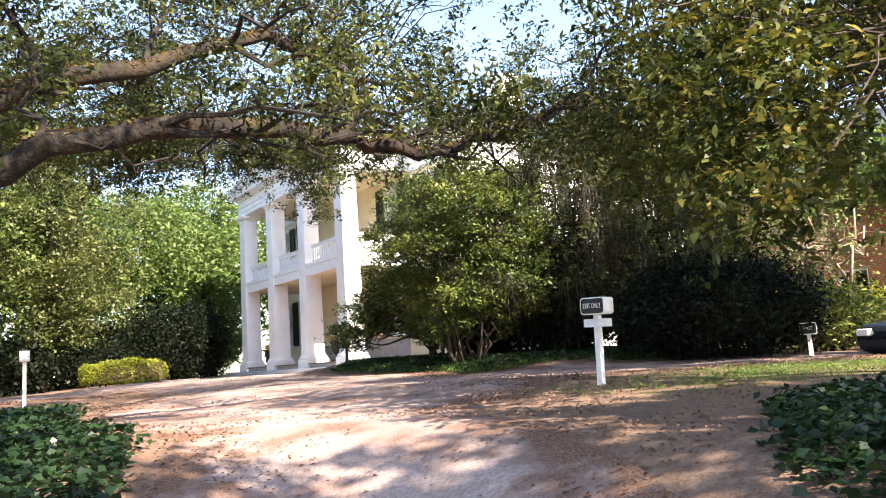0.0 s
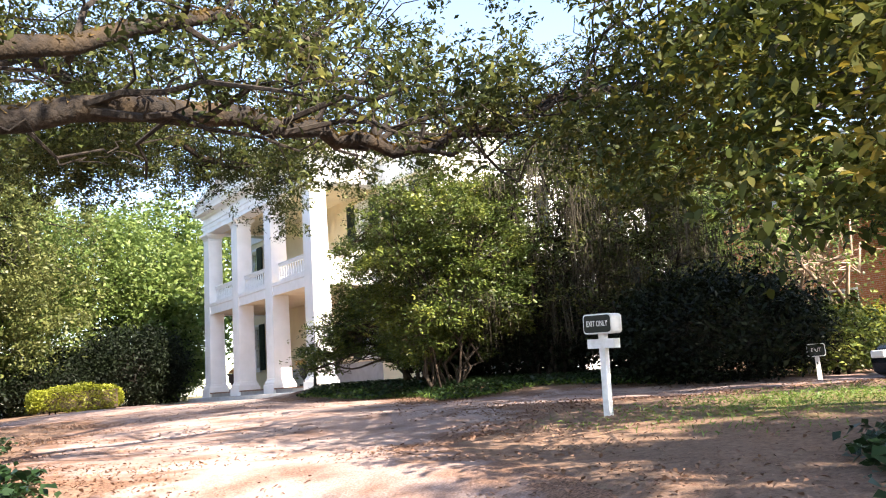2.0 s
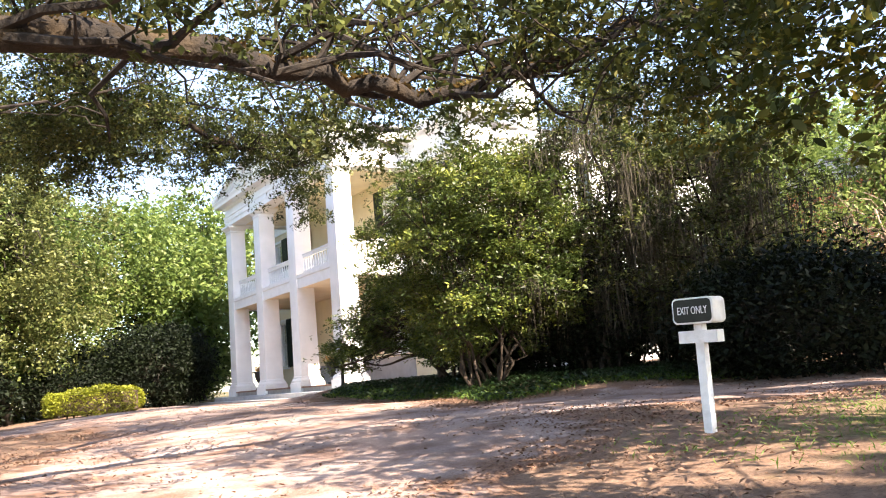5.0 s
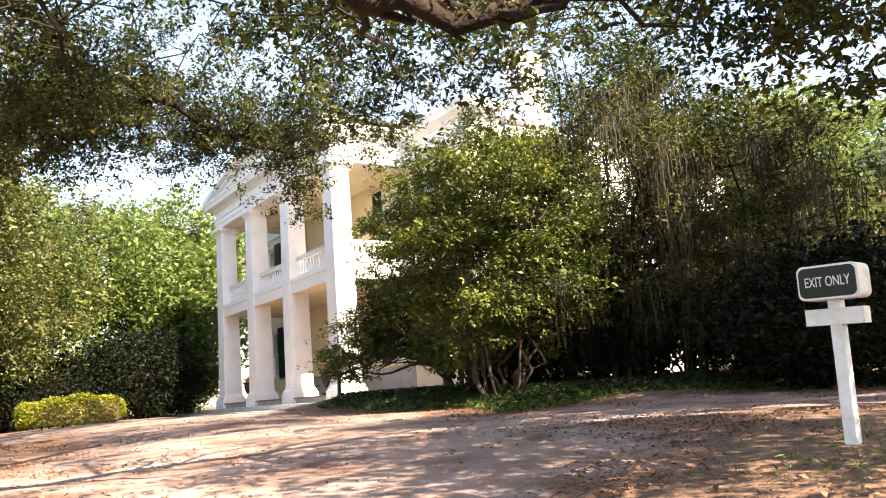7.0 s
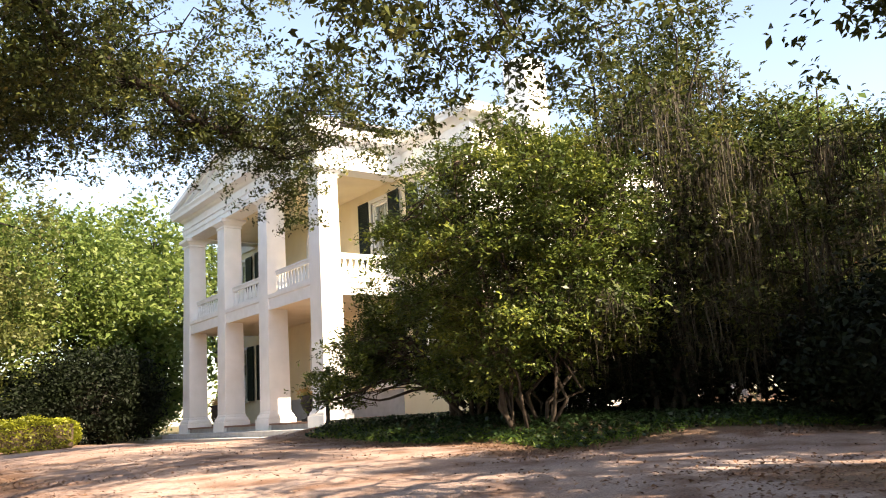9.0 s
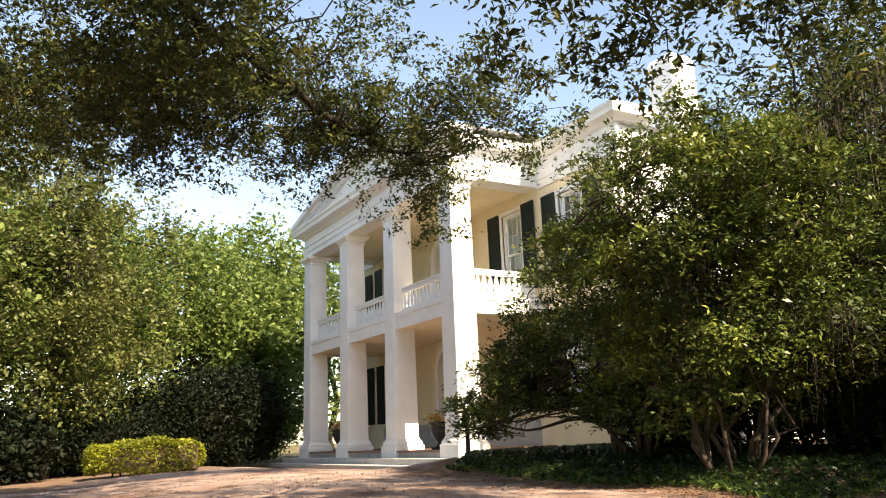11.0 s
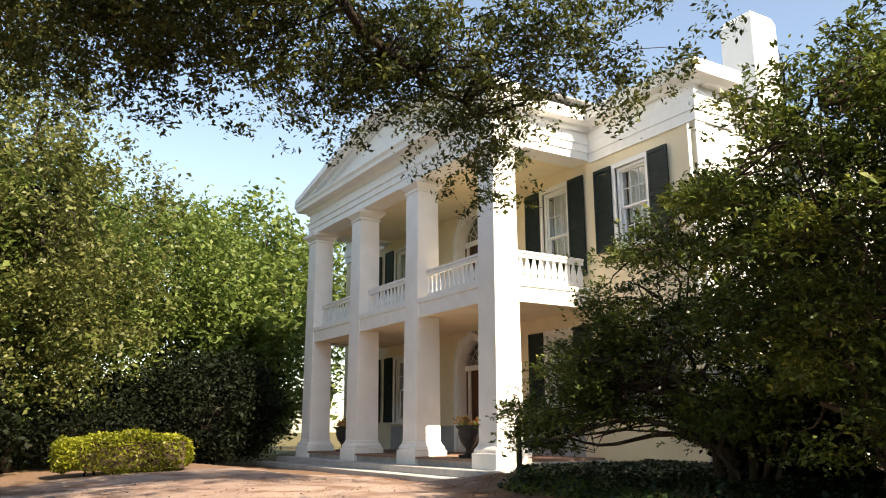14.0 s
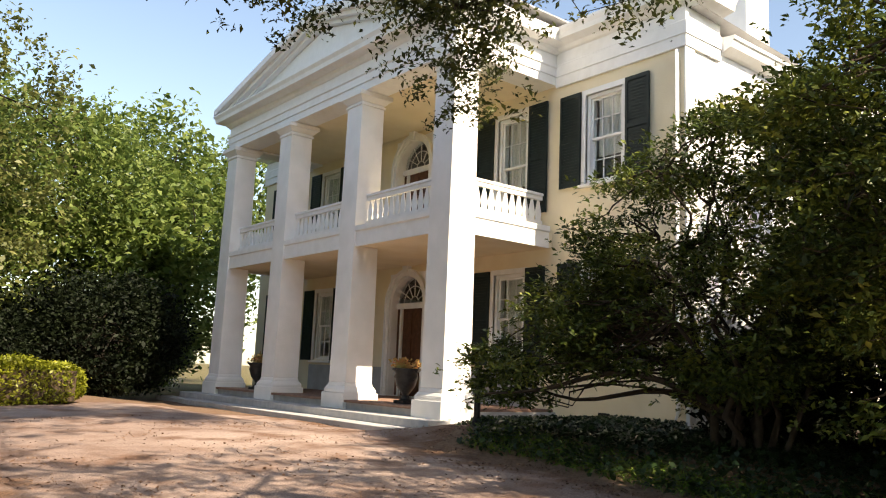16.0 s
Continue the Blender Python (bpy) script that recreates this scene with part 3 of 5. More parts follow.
def chimney(cx, cy, top):
    c = Shape().box(cx - 0.52, cy - 0.52, 10.5, cx + 0.52, cy + 0.52, top - 0.22)
    ch = part("chimney", c, WHITE, house, "white stuccoed chimney", bevel=0.03)
    part("chimney_cap", Shape().frustum(cx, cy, top - 0.22, top, 0.52, 0.44), WHITE, ch)


chimney(23.2, 29.52, 13.95)
chimney(23.6, 47.5, 13.9)


def window_unit(c, z0, z1, axis="x", at=W, shutters=True, curtain=True):
    """A sash window with its frame, panes, sill and open shutters, facing -x or -y."""
    def box(sh, a0, d0, zz0, a1, d1, zz1):
        if axis == "x":
            sh.box(at + d0, a0, zz0, at + d1, a1, zz1)
        else:
            sh.box(a0, at + d0, zz0, a1, at + d1, zz1)
    fr = Shape()
    h = HALF
    for a, b, lo, hi in ((-h, -h + 0.09, z0, z1), (h - 0.09, h, z0, z1), (-h + 0.09, h - 0.09, z1 - 0.09, z1), (-h + 0.09, h - 0.09, z0, z0 + 0.07)):
        box(fr, c + a, 0.04, lo, c + b, 0.30, hi)
    for a, b, lo, hi in ((-h - 0.11, -h, z0 - 0.02, z1 + 0.13), (h, h + 0.11, z0 - 0.02, z1 + 0.13), (-h, h, z1, z1 + 0.13)):
        box(fr, c + a, -0.045, lo, c + b, 0.05, hi)
    win = part("window", fr, TRIM, house)
    mid = (z0 + z1) / 2
    for lo, hi, d in ((z0 + 0.07, mid + 0.02, 0.17), (mid - 0.02, z1 - 0.09, 0.11)):
        sash = Shape()
        a0, a1 = c - h + 0.09, c + h - 0.09
        box(sash, a0, d, lo, a0 + 0.05, d + 0.045, hi)
        box(sash, a1 - 0.05, d, lo, a1, d + 0.045, hi)
        box(sash, a0 + 0.05, d, lo, a1 - 0.05, d + 0.045, lo + 0.055)
        box(sash, a0 + 0.05, d, hi - 0.045, a1 - 0.05, d + 0.045, hi)
        for k in (1, 2):
            m = a0 + (a1 - a0) * k / 3
            box(sash, m - 0.011, d + 0.004, lo + 0.055, m + 0.011, d + 0.04, hi - 0.045)
        for k in (1,):
            zz = lo + (hi - lo) * k / 2
            box(sash, a0 + 0.05, d + 0.007, zz - 0.011, a1 - 0.05, d + 0.037, zz + 0.011)
        part("sash", sash, TRIM, win)
        pane = Shape()
        box(pane, a0 + 0.05, d + 0.02, lo + 0.05, a1 - 0.05, d + 0.024, hi - 0.04)
        p = part("pane", pane, GLASS, win)
        p.visible_shadow = False
    sill = Shape()
    box(sill, c - h - 0.14, -0.13, z0 - 0.10, c + h + 0.14, 0.06, z0 - 0.022)
    part("window_sill", sill, TRIM, win, bevel=0.01)
    if curtain:
        cu = Shape()
        n = 40
        lo = z0 + 0.05 + (z1 - z0) * 0.30
        pts = [(c - h + 0.1 + (2 * h - 0.2) * (i / n), 0.33 + 0.025 * math.sin(i * 1.15) + 0.012 * math.sin(i * 2.7 + c)) for i in range(n + 1)]
        vs = [((at + d, a) if axis == "x" else (a, at + d)) + (zz,) for zz in (lo, z1) for a, d in pts]
        cu.add(vs, [(i, i + 1, n + 2 + i, n + 1 + i) for i in range(n)])
        part("curtain", cu, CURTAIN, win, "white curtain drawn behind the sash", True)
    if shutters:
        for sgn in (-1, 1):
            sh = Shape()
            inner, outer = c + sgn * (h + 0.12), c + sgn * (h + 0.78)
            a0, a1 = min(inner, outer), max(inner, outer)
            zz0, zz1 = z0 - 0.02, z1 + 0.10
            box(sh, a0, -0.10, zz0, a0 + 0.07, -0.05, zz1)
            box(sh, a1 - 0.07, -0.10, zz0, a1, -0.05, zz1)
            for q in (zz0, (zz0 + zz1) / 2 - 0.05, zz1 - 0.10):
                box(sh, a0 + 0.07, -0.10, q, a1 - 0.07, -0.05, q + 0.10)
            box(sh, a0 + 0.07, -0.072, zz0 + 0.1, a1 - 0.07, -0.058, zz1 - 0.1)
            nsl = int((zz1 - zz0) / 0.075)
            for i in range(nsl):
                q = zz0 + 0.11 + i * 0.075
                if q + 0.05 < zz1 - 0.10 and abs(q - (zz0 + zz1) / 2) > 0.09:
                    box(sh, a0 + 0.07, -0.088, q, a1 - 0.07, -0.075, q + 0.05)
            part("shutter", sh, SHUTTER, win, "dark green louvred shutter")
    return win


for c, a, b in FRONT_WINDOWS:
    window_unit(c, a, b)
for c, a, b in SIDE_WINDOWS:
    window_unit(c, a, b, "y", YR)


def arched_door(c, z0, z1):
    """A round-headed doorway: surround, fanlight, panelled leaf."""
    r = DOORHALF - 0.12
    spring = z1 - DOORHALF
    n = 20
    fill = Shape()
    arc = [(c + r * math.cos(math.pi * i / n), spring + r * math.sin(math.pi * i / n)) for i in range(n + 1)]
    for i in range(n // 2):
        a, b = arc[i], arc[i + 1]
        fill.prism([a, (c + DOORHALF, a[1]), (c + DOORHALF, b[1]), b], "x", W + 0.004, W + 0.38)
        fill.prism([(2 * c - a[0], a[1]), (c - DOORHALF, a[1]), (c - DOORHALF, b[1]), (2 * c - b[0], b[1])], "x", W + 0.004, W + 0.38)
    fill.box(W + 0.004, c - DOORHALF, spring + r, W + 0.38, c + DOORHALF, z1)
    fill.box(W + 0.004, c + r, z0, W + 0.38, c + DOORHALF, spring)
    fill.box(W + 0.004, c - DOORHALF, z0, W + 0.38, c - r, spring)
    dr = part("door", fill, TRIM, house, "brown panelled door under a fanlight, in a white arched surround")
    ring = Shape()
    for i in range(n):
        a0, a1 = math.pi * i / n, math.pi * (i + 1) / n
        for ra, rb, out in ((r + 0.02, r + 0.15, 0.07), (r + 0.15, r + 0.23, 0.11)):
            ring.prism([(c + rr * math.cos(q), spring + rr * math.sin(q)) for rr, q in ((ra, a0), (rb, a0), (rb, a1), (ra, a1))], "x", W - out, W + 0.002)
    for sg in (-1, 1):
        for ra, rb, out in ((r + 0.02, r + 0.15, 0.07), (r + 0.15, r + 0.23, 0.11)):
            a, b = sorted((c + sg * ra, c + sg * rb))
            ring.box(W - out, a, z0, W + 0.002, b, spring)
    ring.prism([(c - 0.09, spring + r), (c + 0.09, spring + r), (c + 0.15, spring + r + 0.42), (c - 0.15, spring + r + 0.42)], "x", W - 0.16, W + 0.002)
    part("arch_surround", ring, TRIM, dr)
    top = spring - 0.12
    part("transom", Shape().box(W + 0.2, c - r, top, W + 0.36, c + r, spring + 0.05), TRIM, dr)
    fan = Shape()
    fan.prism([(c + (r - 0.02) * math.cos(math.pi * i / n), spring + 0.05 + (r - 0.05) * math.sin(math.pi * i / n)) for i in range(n + 1)], "x", W + 0.28, W + 0.285)
    p = part("fanlight_pane", fan, GLASS, dr)
    p.visible_shadow = False
    bars = Shape()
    for i in range(1, 6):
        a = math.pi * i / 6
        bars.tube([(W + 0.27, c + 0.2 * math.cos(a), spring + 0.05 + 0.2 * math.sin(a)), (W + 0.27, c + (r - 0.02) * math.cos(a), spring + 0.05 + (r - 0.05) * math.sin(a))], [0.014, 0.014], 5)
    for q in (0.2, 0.52):
        bars.tube([(W + 0.27, c + q * math.cos(math.pi * i / 12), spring + 0.05 + q * math.sin(math.pi * i / 12)) for i in range(13)], [0.014] * 13, 5)
    part("fanlight_bars", bars, TRIM, dr)
    sidelight = Shape()
    for sg in (-1, 1):
        a, b = sorted((c + sg * 0.52, c + sg * 0.60))
        sidelight.box(W + 0.18, a, z0, W + 0.36, b, top)
    part("mullion", sidelight, TRIM, dr)
    leaf = Shape().box(W + 0.26, c - r + 0.003, z0 + 0.02, W + 0.31, c + r - 0.003, top)
    for a, b in ((-0.46, -0.06), (0.06, 0.46)):
        for lo, hi in ((0.18, 0.85), (0.98, 1.75), (1.88, top - z0 - 0.15)):
            if hi > lo + 0.1:
                leaf.box(W + 0.235, c + a, z0 + lo, W + 0.262, c + b, z0 + hi)
    lf = part("door_leaf", leaf, DOORWOOD, dr, "brown wooden door leaf")
    part("door_handle", Shape().lathe(W + 0.2, c - 0.42, [(0.01, z0 + 0.97), (0.035, z0 + 0.99), (0.035, z0 + 1.03), (0.01, z0 + 1.05)], 10), CHROME, dr)


for c, a, b in DOORS:
    arched_door(c, a, b)

# ---- portico ----
part("porch_base", Shape().box(F - 0.02, PILLARS[0] - 0.5, 1.2, W, PILLARS[3] + 0.5, FLOOR - 0.06), STONE, house)
part("porch_paving", Shape().box(F - 0.10, PILLARS[0] - 0.42, FLOOR - 0.058, W - 0.003, PILLARS[3] + 0.42, FLOOR), SLAB, house, "dark red brick paving edge")
part("step", Shape().box(F - 0.62, PILLARS[0] - 0.75, 1.2, F - 0.022, PILLARS[3] + 1.2, 1.90), STONE, house, bevel=0.015)
part("step", Shape().box(F - 1.15, PILLARS[0] - 0.9, 1.2, F - 0.622, PILLARS[3] + 1.9, 1.72), STONE, house, bevel=0.015)


def pillar(cy):
    w0, w1 = 0.40, 0.355
    pl = part("pillar", Shape().frustum(PX, cy, FLOOR + 0.42, ARCH - 0.36, w0, w1), WHITE, house, "tall square white pillar", bevel=0.012)
    base = Shape().frustum(PX, cy, 1.80, FLOOR + 0.16, 0.53, 0.53)
    base.frustum(PX, cy, FLOOR + 0.162, FLOOR + 0.24, 0.49, 0.49)
    base.frustum(PX, cy, FLOOR + 0.24, FLOOR + 0.33, 0.49, 0.43)
    base.frustum(PX, cy, FLOOR + 0.33, FLOOR + 0.42, 0.43, 0.40)
    part("base", base, WHITE, pl, bevel=0.015)
    cap = Shape().frustum(PX, cy, ARCH - 0.36, ARCH - 0.30, 0.39, 0.39)
    cap.frustum(PX, cy, ARCH - 0.30, ARCH - 0.26, 0.36, 0.36)
    cap.frustum(PX, cy, ARCH - 0.26, ARCH - 0.13, 0.37, 0.49)
    cap.frustum(PX, cy, ARCH - 0.13, ARCH - 0.002, 0.52, 0.52)
    part("capital", cap, WHITE, pl, bevel=0.01)


for cy in PILLARS:
    pillar(cy)
DADO = material("grey dado paint", (0.36, 0.37, 0.38), (0.43, 0.44, 0.45), 3.0, 0.7, 0.15, 40, stain=(0.28, 0.27, 0.26), stain_scale=1.2, stain_amount=0.4)
for a, b in ((PILLARS[0] + 0.303, 38.75 - DOORHALF - 0.14), (38.75 + DOORHALF + 0.14, PILLARS[3] - 0.303)):
    part("dado", Shape().box(W - 0.02, a, FLOOR + 0.002, W - 0.002, b, 2.98), DADO, house, "grey painted dado under the windows")
part("balcony_deck", Shape().box(F + 0.12, PILLARS[0] - 0.28, 6.05, W - 0.003, PILLARS[3] + 0.28, BALCONY - 0.05), STUCCO, house, "cream balcony soffit")
fascia = [(0.0, 6.02), (0.05, 6.02), (0.05, 6.40), (0.09, 6.43), (0.09, 6.56), (0.0, 6.56)]
part("balcony_fascia", Shape().sweep(fascia, [(W - 0.17, PILLARS[0] - 0.283), (F + 0.117, PILLARS[0] - 0.283), (F + 0.117, PILLARS[3] + 0.283), (W - 0.17, PILLARS[3] + 0.283)], -1), TRIM, house)
part("portico_ceiling", Shape().box(F + 0.3, PILLARS[0] - 0.3, ARCH + 0.06, W - 0.003, PILLARS[3] + 0.3, ARCH + 0.16), STUCCO, house)


def balustrade(a, b):
    """Flat sawn balusters between two rails, from point a to point b in plan."""
    a, b = Vector(a), Vector(b)
    d = (b - a).normalized()
    nrm = Vector((-d.y, d.x))
    L = (b - a).length

    def bar(sh, s0, s1, half, z0, z1):
        p = [a + d * s0 - nrm * half, a + d * s1 - nrm * half, a + d * s1 + nrm * half, a + d * s0 + nrm * half]
        sh.prism([(q.x, q.y) for q in p], "z", z0, z1)

    top = Shape()
    bar(top, 0, L, 0.075, 7.37, 7.44)
    bar(top, 0, L, 0.045, 7.26, 7.37)
    rail = part("balustrade", top, TRIM, house, "white balustrade of flat sawn balusters", bevel=0.008)
    low = Shape()
    bar(low, 0, L, 0.05, 6.66, 6.74)
    part("bottom_rail", low, TRIM, rail)
    n = max(3, round(L / 0.235))
    pitch = L / n
    out = [(-0.03, 0.52), (-0.04, 0.47), (-0.095, 0.24), (-0.106, 0.17), (-0.085, 0.08), (-0.085, 0.0)]
    shape = [(x, z) for x, z in out] + [(-x, z) for x, z in out[::-1]]
    sh = Shape()
    sh.v += [(x, t, z) for t in (-0.014, 0.014) for x, z in shape]
    k = len(shape)
    sh.f += [tuple(range(k))[::-1], tuple(range(k, 2 * k)), *[(i, (i + 1) % k, k + (i + 1) % k, k + i) for i in range(k)]]
    me = sh.mesh("baluster", TRIM)
    ang = math.atan2(d.y, d.x)
    for i in range(n):
        p = a + d * (pitch * (i + 0.5))
        ob = part("baluster", me, None, rail)
        ob.matrix_basis = Matrix.Translation((p.x, p.y, 6.74)) @ Matrix.Rotation(ang, 4, "Z")


for p, q in zip(PILLARS, PILLARS[1:]):
    balustrade((PX, p + 0.38), (PX, q - 0.38))
balustrade((PX + 0.38, PILLARS[0]), (W - 0.12, PILLARS[0]))
balustrade((PX + 0.38, PILLARS[3]), (W - 0.12, PILLARS[3]))

# entablature and pediment
outer = [(W - 0.003, PILLARS[0] - 0.36), (PX - 0.36, PILLARS[0] - 0.36), (PX - 0.36, PILLARS[3] + 0.36), (W - 0.003, PILLARS[3] + 0.36)]
arch = [(-0.7, ARCH), (0.0, ARCH), (0.0, ARCH + 0.22), (0.035, ARCH + 0.22), (0.035, ARCH + 0.42), (0.075, ARCH + 0.45), (0.075, ARCH + 0.50), (0.0, ARCH + 0.52), (0.0, 11.02), (-0.7, 11.02)]
part("entablature", Shape().sweep(arch, outer, -1), TRIM, house)
corn = [(-0.6, 11.022), (0.03, 11.022), (0.10, 11.08), (0.13, 11.16), (0.40, 11.20), (0.42, 11.32), (0.48, 11.42), (0.48, 11.47), (-0.6, 11.48)]
part("cornice", Shape().sweep(corn, outer, -1), TRIM, house)
APEX = 13.02
xa = PX - 0.36
part("pediment", Shape().prism([(PILLARS[0] - 0.2, 11.48), (PILLARS[3] + 0.2, 11.48), (Y0, APEX - 0.28)], "x", xa + 0.03, xa + 0.5), TRIM, house, "plain white pediment")
for sg in (-1, 1):
    tipy = Y0 + sg * 6.72
    for k, (out, lo, hi) in enumerate(((0.46, 0.0, 0.20), (0.30, -0.13, -0.002), (0.14, -0.24, -0.132))):
        rise = APEX - 11.50
        if lo >= 0:
            outline = [(tipy, 11.50 + lo), (Y0, APEX + lo), (Y0, APEX + hi), (tipy, 11.50 + hi)]
        else:
            outline = [(tipy - sg * 6.72 * (-lo / rise), 11.484), (Y0, APEX + lo), (Y0, APEX + hi), (tipy - sg * 6.72 * (-hi / rise), 11.484)]
        s = Shape().prism(outline, "x", xa - out, xa + 0.6)
        part("raking_cornice", s, TRIM, house)
    part("portico_roof", Shape().prism([(tipy, 11.702), (Y0, APEX + 0.202), (Y0, APEX + 0.24), (tipy, 11.74)], "x", xa - 0.42, W + 4.4), ROOF, house)
part("pediment_back", Shape().box(W - 0.02, PILLARS[0], 11.5, W + 0.3, PILLARS[3], 11.9), TRIM, house)

# low foundation vents
for vy in (31.1, 33.9):
    part("vent", Shape().box(W - 0.015, vy - 0.16, 1.98, W + 0.02, vy + 0.16, 2.14), IRON, house, "small dark foundation vent")


# ---- urns, posts, signs ----
def urn(x, y, z):
    """A dark urn of flowers."""
    u = tagged(new("planter_urn"), "dark metal urn of pink and cream flowers on the porch", "urn", "urns on the porch")
    part("foot", Shape().frustum(x, y, z, z + 0.08, 0.2, 0.2), TERRA, u)
    part("bowl", Shape().lathe(x, y, [(0.15, z + 0.082), (0.09, z + 0.16), (0.08, z + 0.22), (0.22, z + 0.40), (0.29, z + 0.62), (0.27, z + 0.72), (0.36, z + 0.80), (0.34, z + 0.83), (0.25, z + 0.80)], 24), TERRA, u, smooth=True)
    p, _ = clumps((x, y, z + 0.92), (0.34, 0.34, 0.16), 30, 12, 0.05, 0.2)
    part("flowers", leaf_mesh("flowers", p, 0.09, FLOWER, 0.8), None, u, "pink and cream flowers")["kind"] = "stuff"
    for sg in (-1, 1):
        part("handle", Shape().tube([(x, y + sg * 0.28, z + 0.55), (x, y + sg * 0.40, z + 0.62), (x, y + sg * 0.42, z + 0.74), (x, y + sg * 0.34, z + 0.80)], [0.02] * 4, 6), TERRA, u)


urn(F + 0.55, 34.75, FLOOR)
urn(F + 0.55, 42.6, FLOOR)

pz = on_land(15.2, 29.9)
hp = tagged(new("hitching_post"), "slim black iron hitching post by the steps", "post")
part("shaft", Shape().lathe(15.2, 29.9, [(0.09, pz - 0.1), (0.09, pz + 0.10), (0.06, pz + 0.14), (0.05, pz + 0.85), (0.075, pz + 0.88), (0.06, pz + 0.93)], 12), IRON, hp)
part("finial", Shape().lathe(15.2, 29.9, [(0.03, pz + 0.93), (0.07, pz + 1.0), (0.05, pz + 1.08), (0.012, pz + 1.16)], 12), IRON, hp, smooth=True)


def letters(text, size, m, parent, mat):
    cu = bpy.data.curves.new("lettering", "FONT")
    cu.body, cu.size, cu.extrude, cu.align_x, cu.align_y = text, size, 0.002, "CENTER", "CENTER"
    tmp = bpy.data.objects.new("lettering", cu)
    scene.collection.objects.link(tmp)
    me = bpy.data.meshes.new_from_object(tmp.evaluated_get(bpy.context.evaluated_depsgraph_get()))
    bpy.data.objects.remove(tmp)
    me.materials.append(mat)
    ob = new("lettering", me)
    ob.parent = parent
    ob.matrix_basis = m
    return ob


def sign(x, y, yaw, text, lean=0.0, post=0.78, w=0.46, arm=True, h=0.25, size=0.1, squeeze=0.8):
    """A white box sign with a black face on a square post with a short arm below it."""
    z = on_land(x, y)
    sg = tagged(new("sign_post"), "white wooden post with a black-faced sign box", "sign", "drive signs")
    sg.matrix_basis = Matrix.Translation((x, y, z)) @ Matrix.Rotation(radians(yaw), 4, "Z") @ Matrix.Rotation(radians(lean), 4, "Y")
    part("post", Shape().box(-0.042, -0.042, -0.3, 0.042, 0.042, post), SIGNWHITE, sg, bevel=0.006)
    if arm:
        part("arm", Shape().box(-0.19, -0.06, post - 0.17, 0.19, -0.0425, post - 0.06).box(-0.19, 0.0425, post - 0.17, 0.19, 0.06, post - 0.06).box(-0.19, -0.0425, post - 0.17, -0.0425, 0.0425, post - 0.06).box(0.0425, -0.0425, post - 0.17, 0.19, 0.0425, post - 0.06), SIGNWHITE, sg)
    r = 0.045
    ww, hh = w / 2, h / 2
    cz = post + hh
    out = [(sx * (ww - r) + r * math.cos(a), cz + sz * (hh - r) + r * math.sin(a)) for sx, sz, a0 in ((1, 1, 0), (-1, 1, 90), (-1, -1, 180), (1, -1, 270)) for a in [radians(a0 + 15 * k) for k in range(7)]]
    bx = part("sign_box", Shape().prism(out, "y", -0.11, 0.11), SIGNWHITE, sg, bevel=0.005)
    inn = [(px * 0.93, cz + (pz_ - cz) * 0.87) for px, pz_ in out]
    part("sign_face", Shape().prism(inn, "y", -0.114, -0.1105), SIGNBLACK, bx, "black sign face with white lettering")
    for row, line in enumerate(text):
        zz = cz + (len(text) - 1) * 0.5 * size * 1.25 - row * size * 1.25
        lt = letters(line, size, Matrix.Translation((0, -0.116, zz)) @ Matrix.Rotation(radians(90), 4, "X") @ Matrix.Diagonal((squeeze, 1, 1, 1)), sg, SIGNWHITE)
        lt.parent = bx
    return sg


sign(9.83, 11.52, -81, ["EXIT ONLY"], lean=2.0, post=0.96, w=0.40, h=0.235, size=0.095, squeeze=0.62)
sign(18.24, 13.64, -62, ["EXIT"], lean=0.0, post=0.46, w=0.34, h=0.26, size=0.11, arm=False)
sign(4.2, 25.0, 84, ["EXIT"], post=1.1, w=0.34, h=0.26, size=0.085, arm=False)


# ---- trees ----
def bent(a, b, n=6, sag=0.0, wobble=0.15, seed=0):
    """A wandering line from a to b."""
    r = np.random.default_rng(seed)
    a, b = np.array(a, float), np.array(b, float)
    L = np.linalg.norm(b - a)
    t = np.linspace(0, 1, n)[:, None]
    p = a + (b - a) * t
    w = r.normal(size=(n, 3)) * wobble * L * 0.12
    w[0] = w[-1] = 0
    p = p + w
    p[:, 2] += sag * 4 * (t * (1 - t))[:, 0]
    return p


def through_points(pts, n=5):
    """A smooth line through the given points."""
    pts = [np.array(p, float) for p in pts]
    out = []
    for i in range(len(pts) - 1):
        p0, p1, p2, p3 = pts[max(i - 1, 0)], pts[i], pts[i + 1], pts[min(i + 2, len(pts) - 1)]
        for k in range(n):
            t = k / n
            out.append(0.5 * (2 * p1 + (p2 - p0) * t + (2 * p0 - 5 * p1 + 4 * p2 - p3) * t * t + (3 * p1 - p0 - 3 * p2 + p3) * t ** 3))
    out.append(pts[-1])
    return np.array(out)


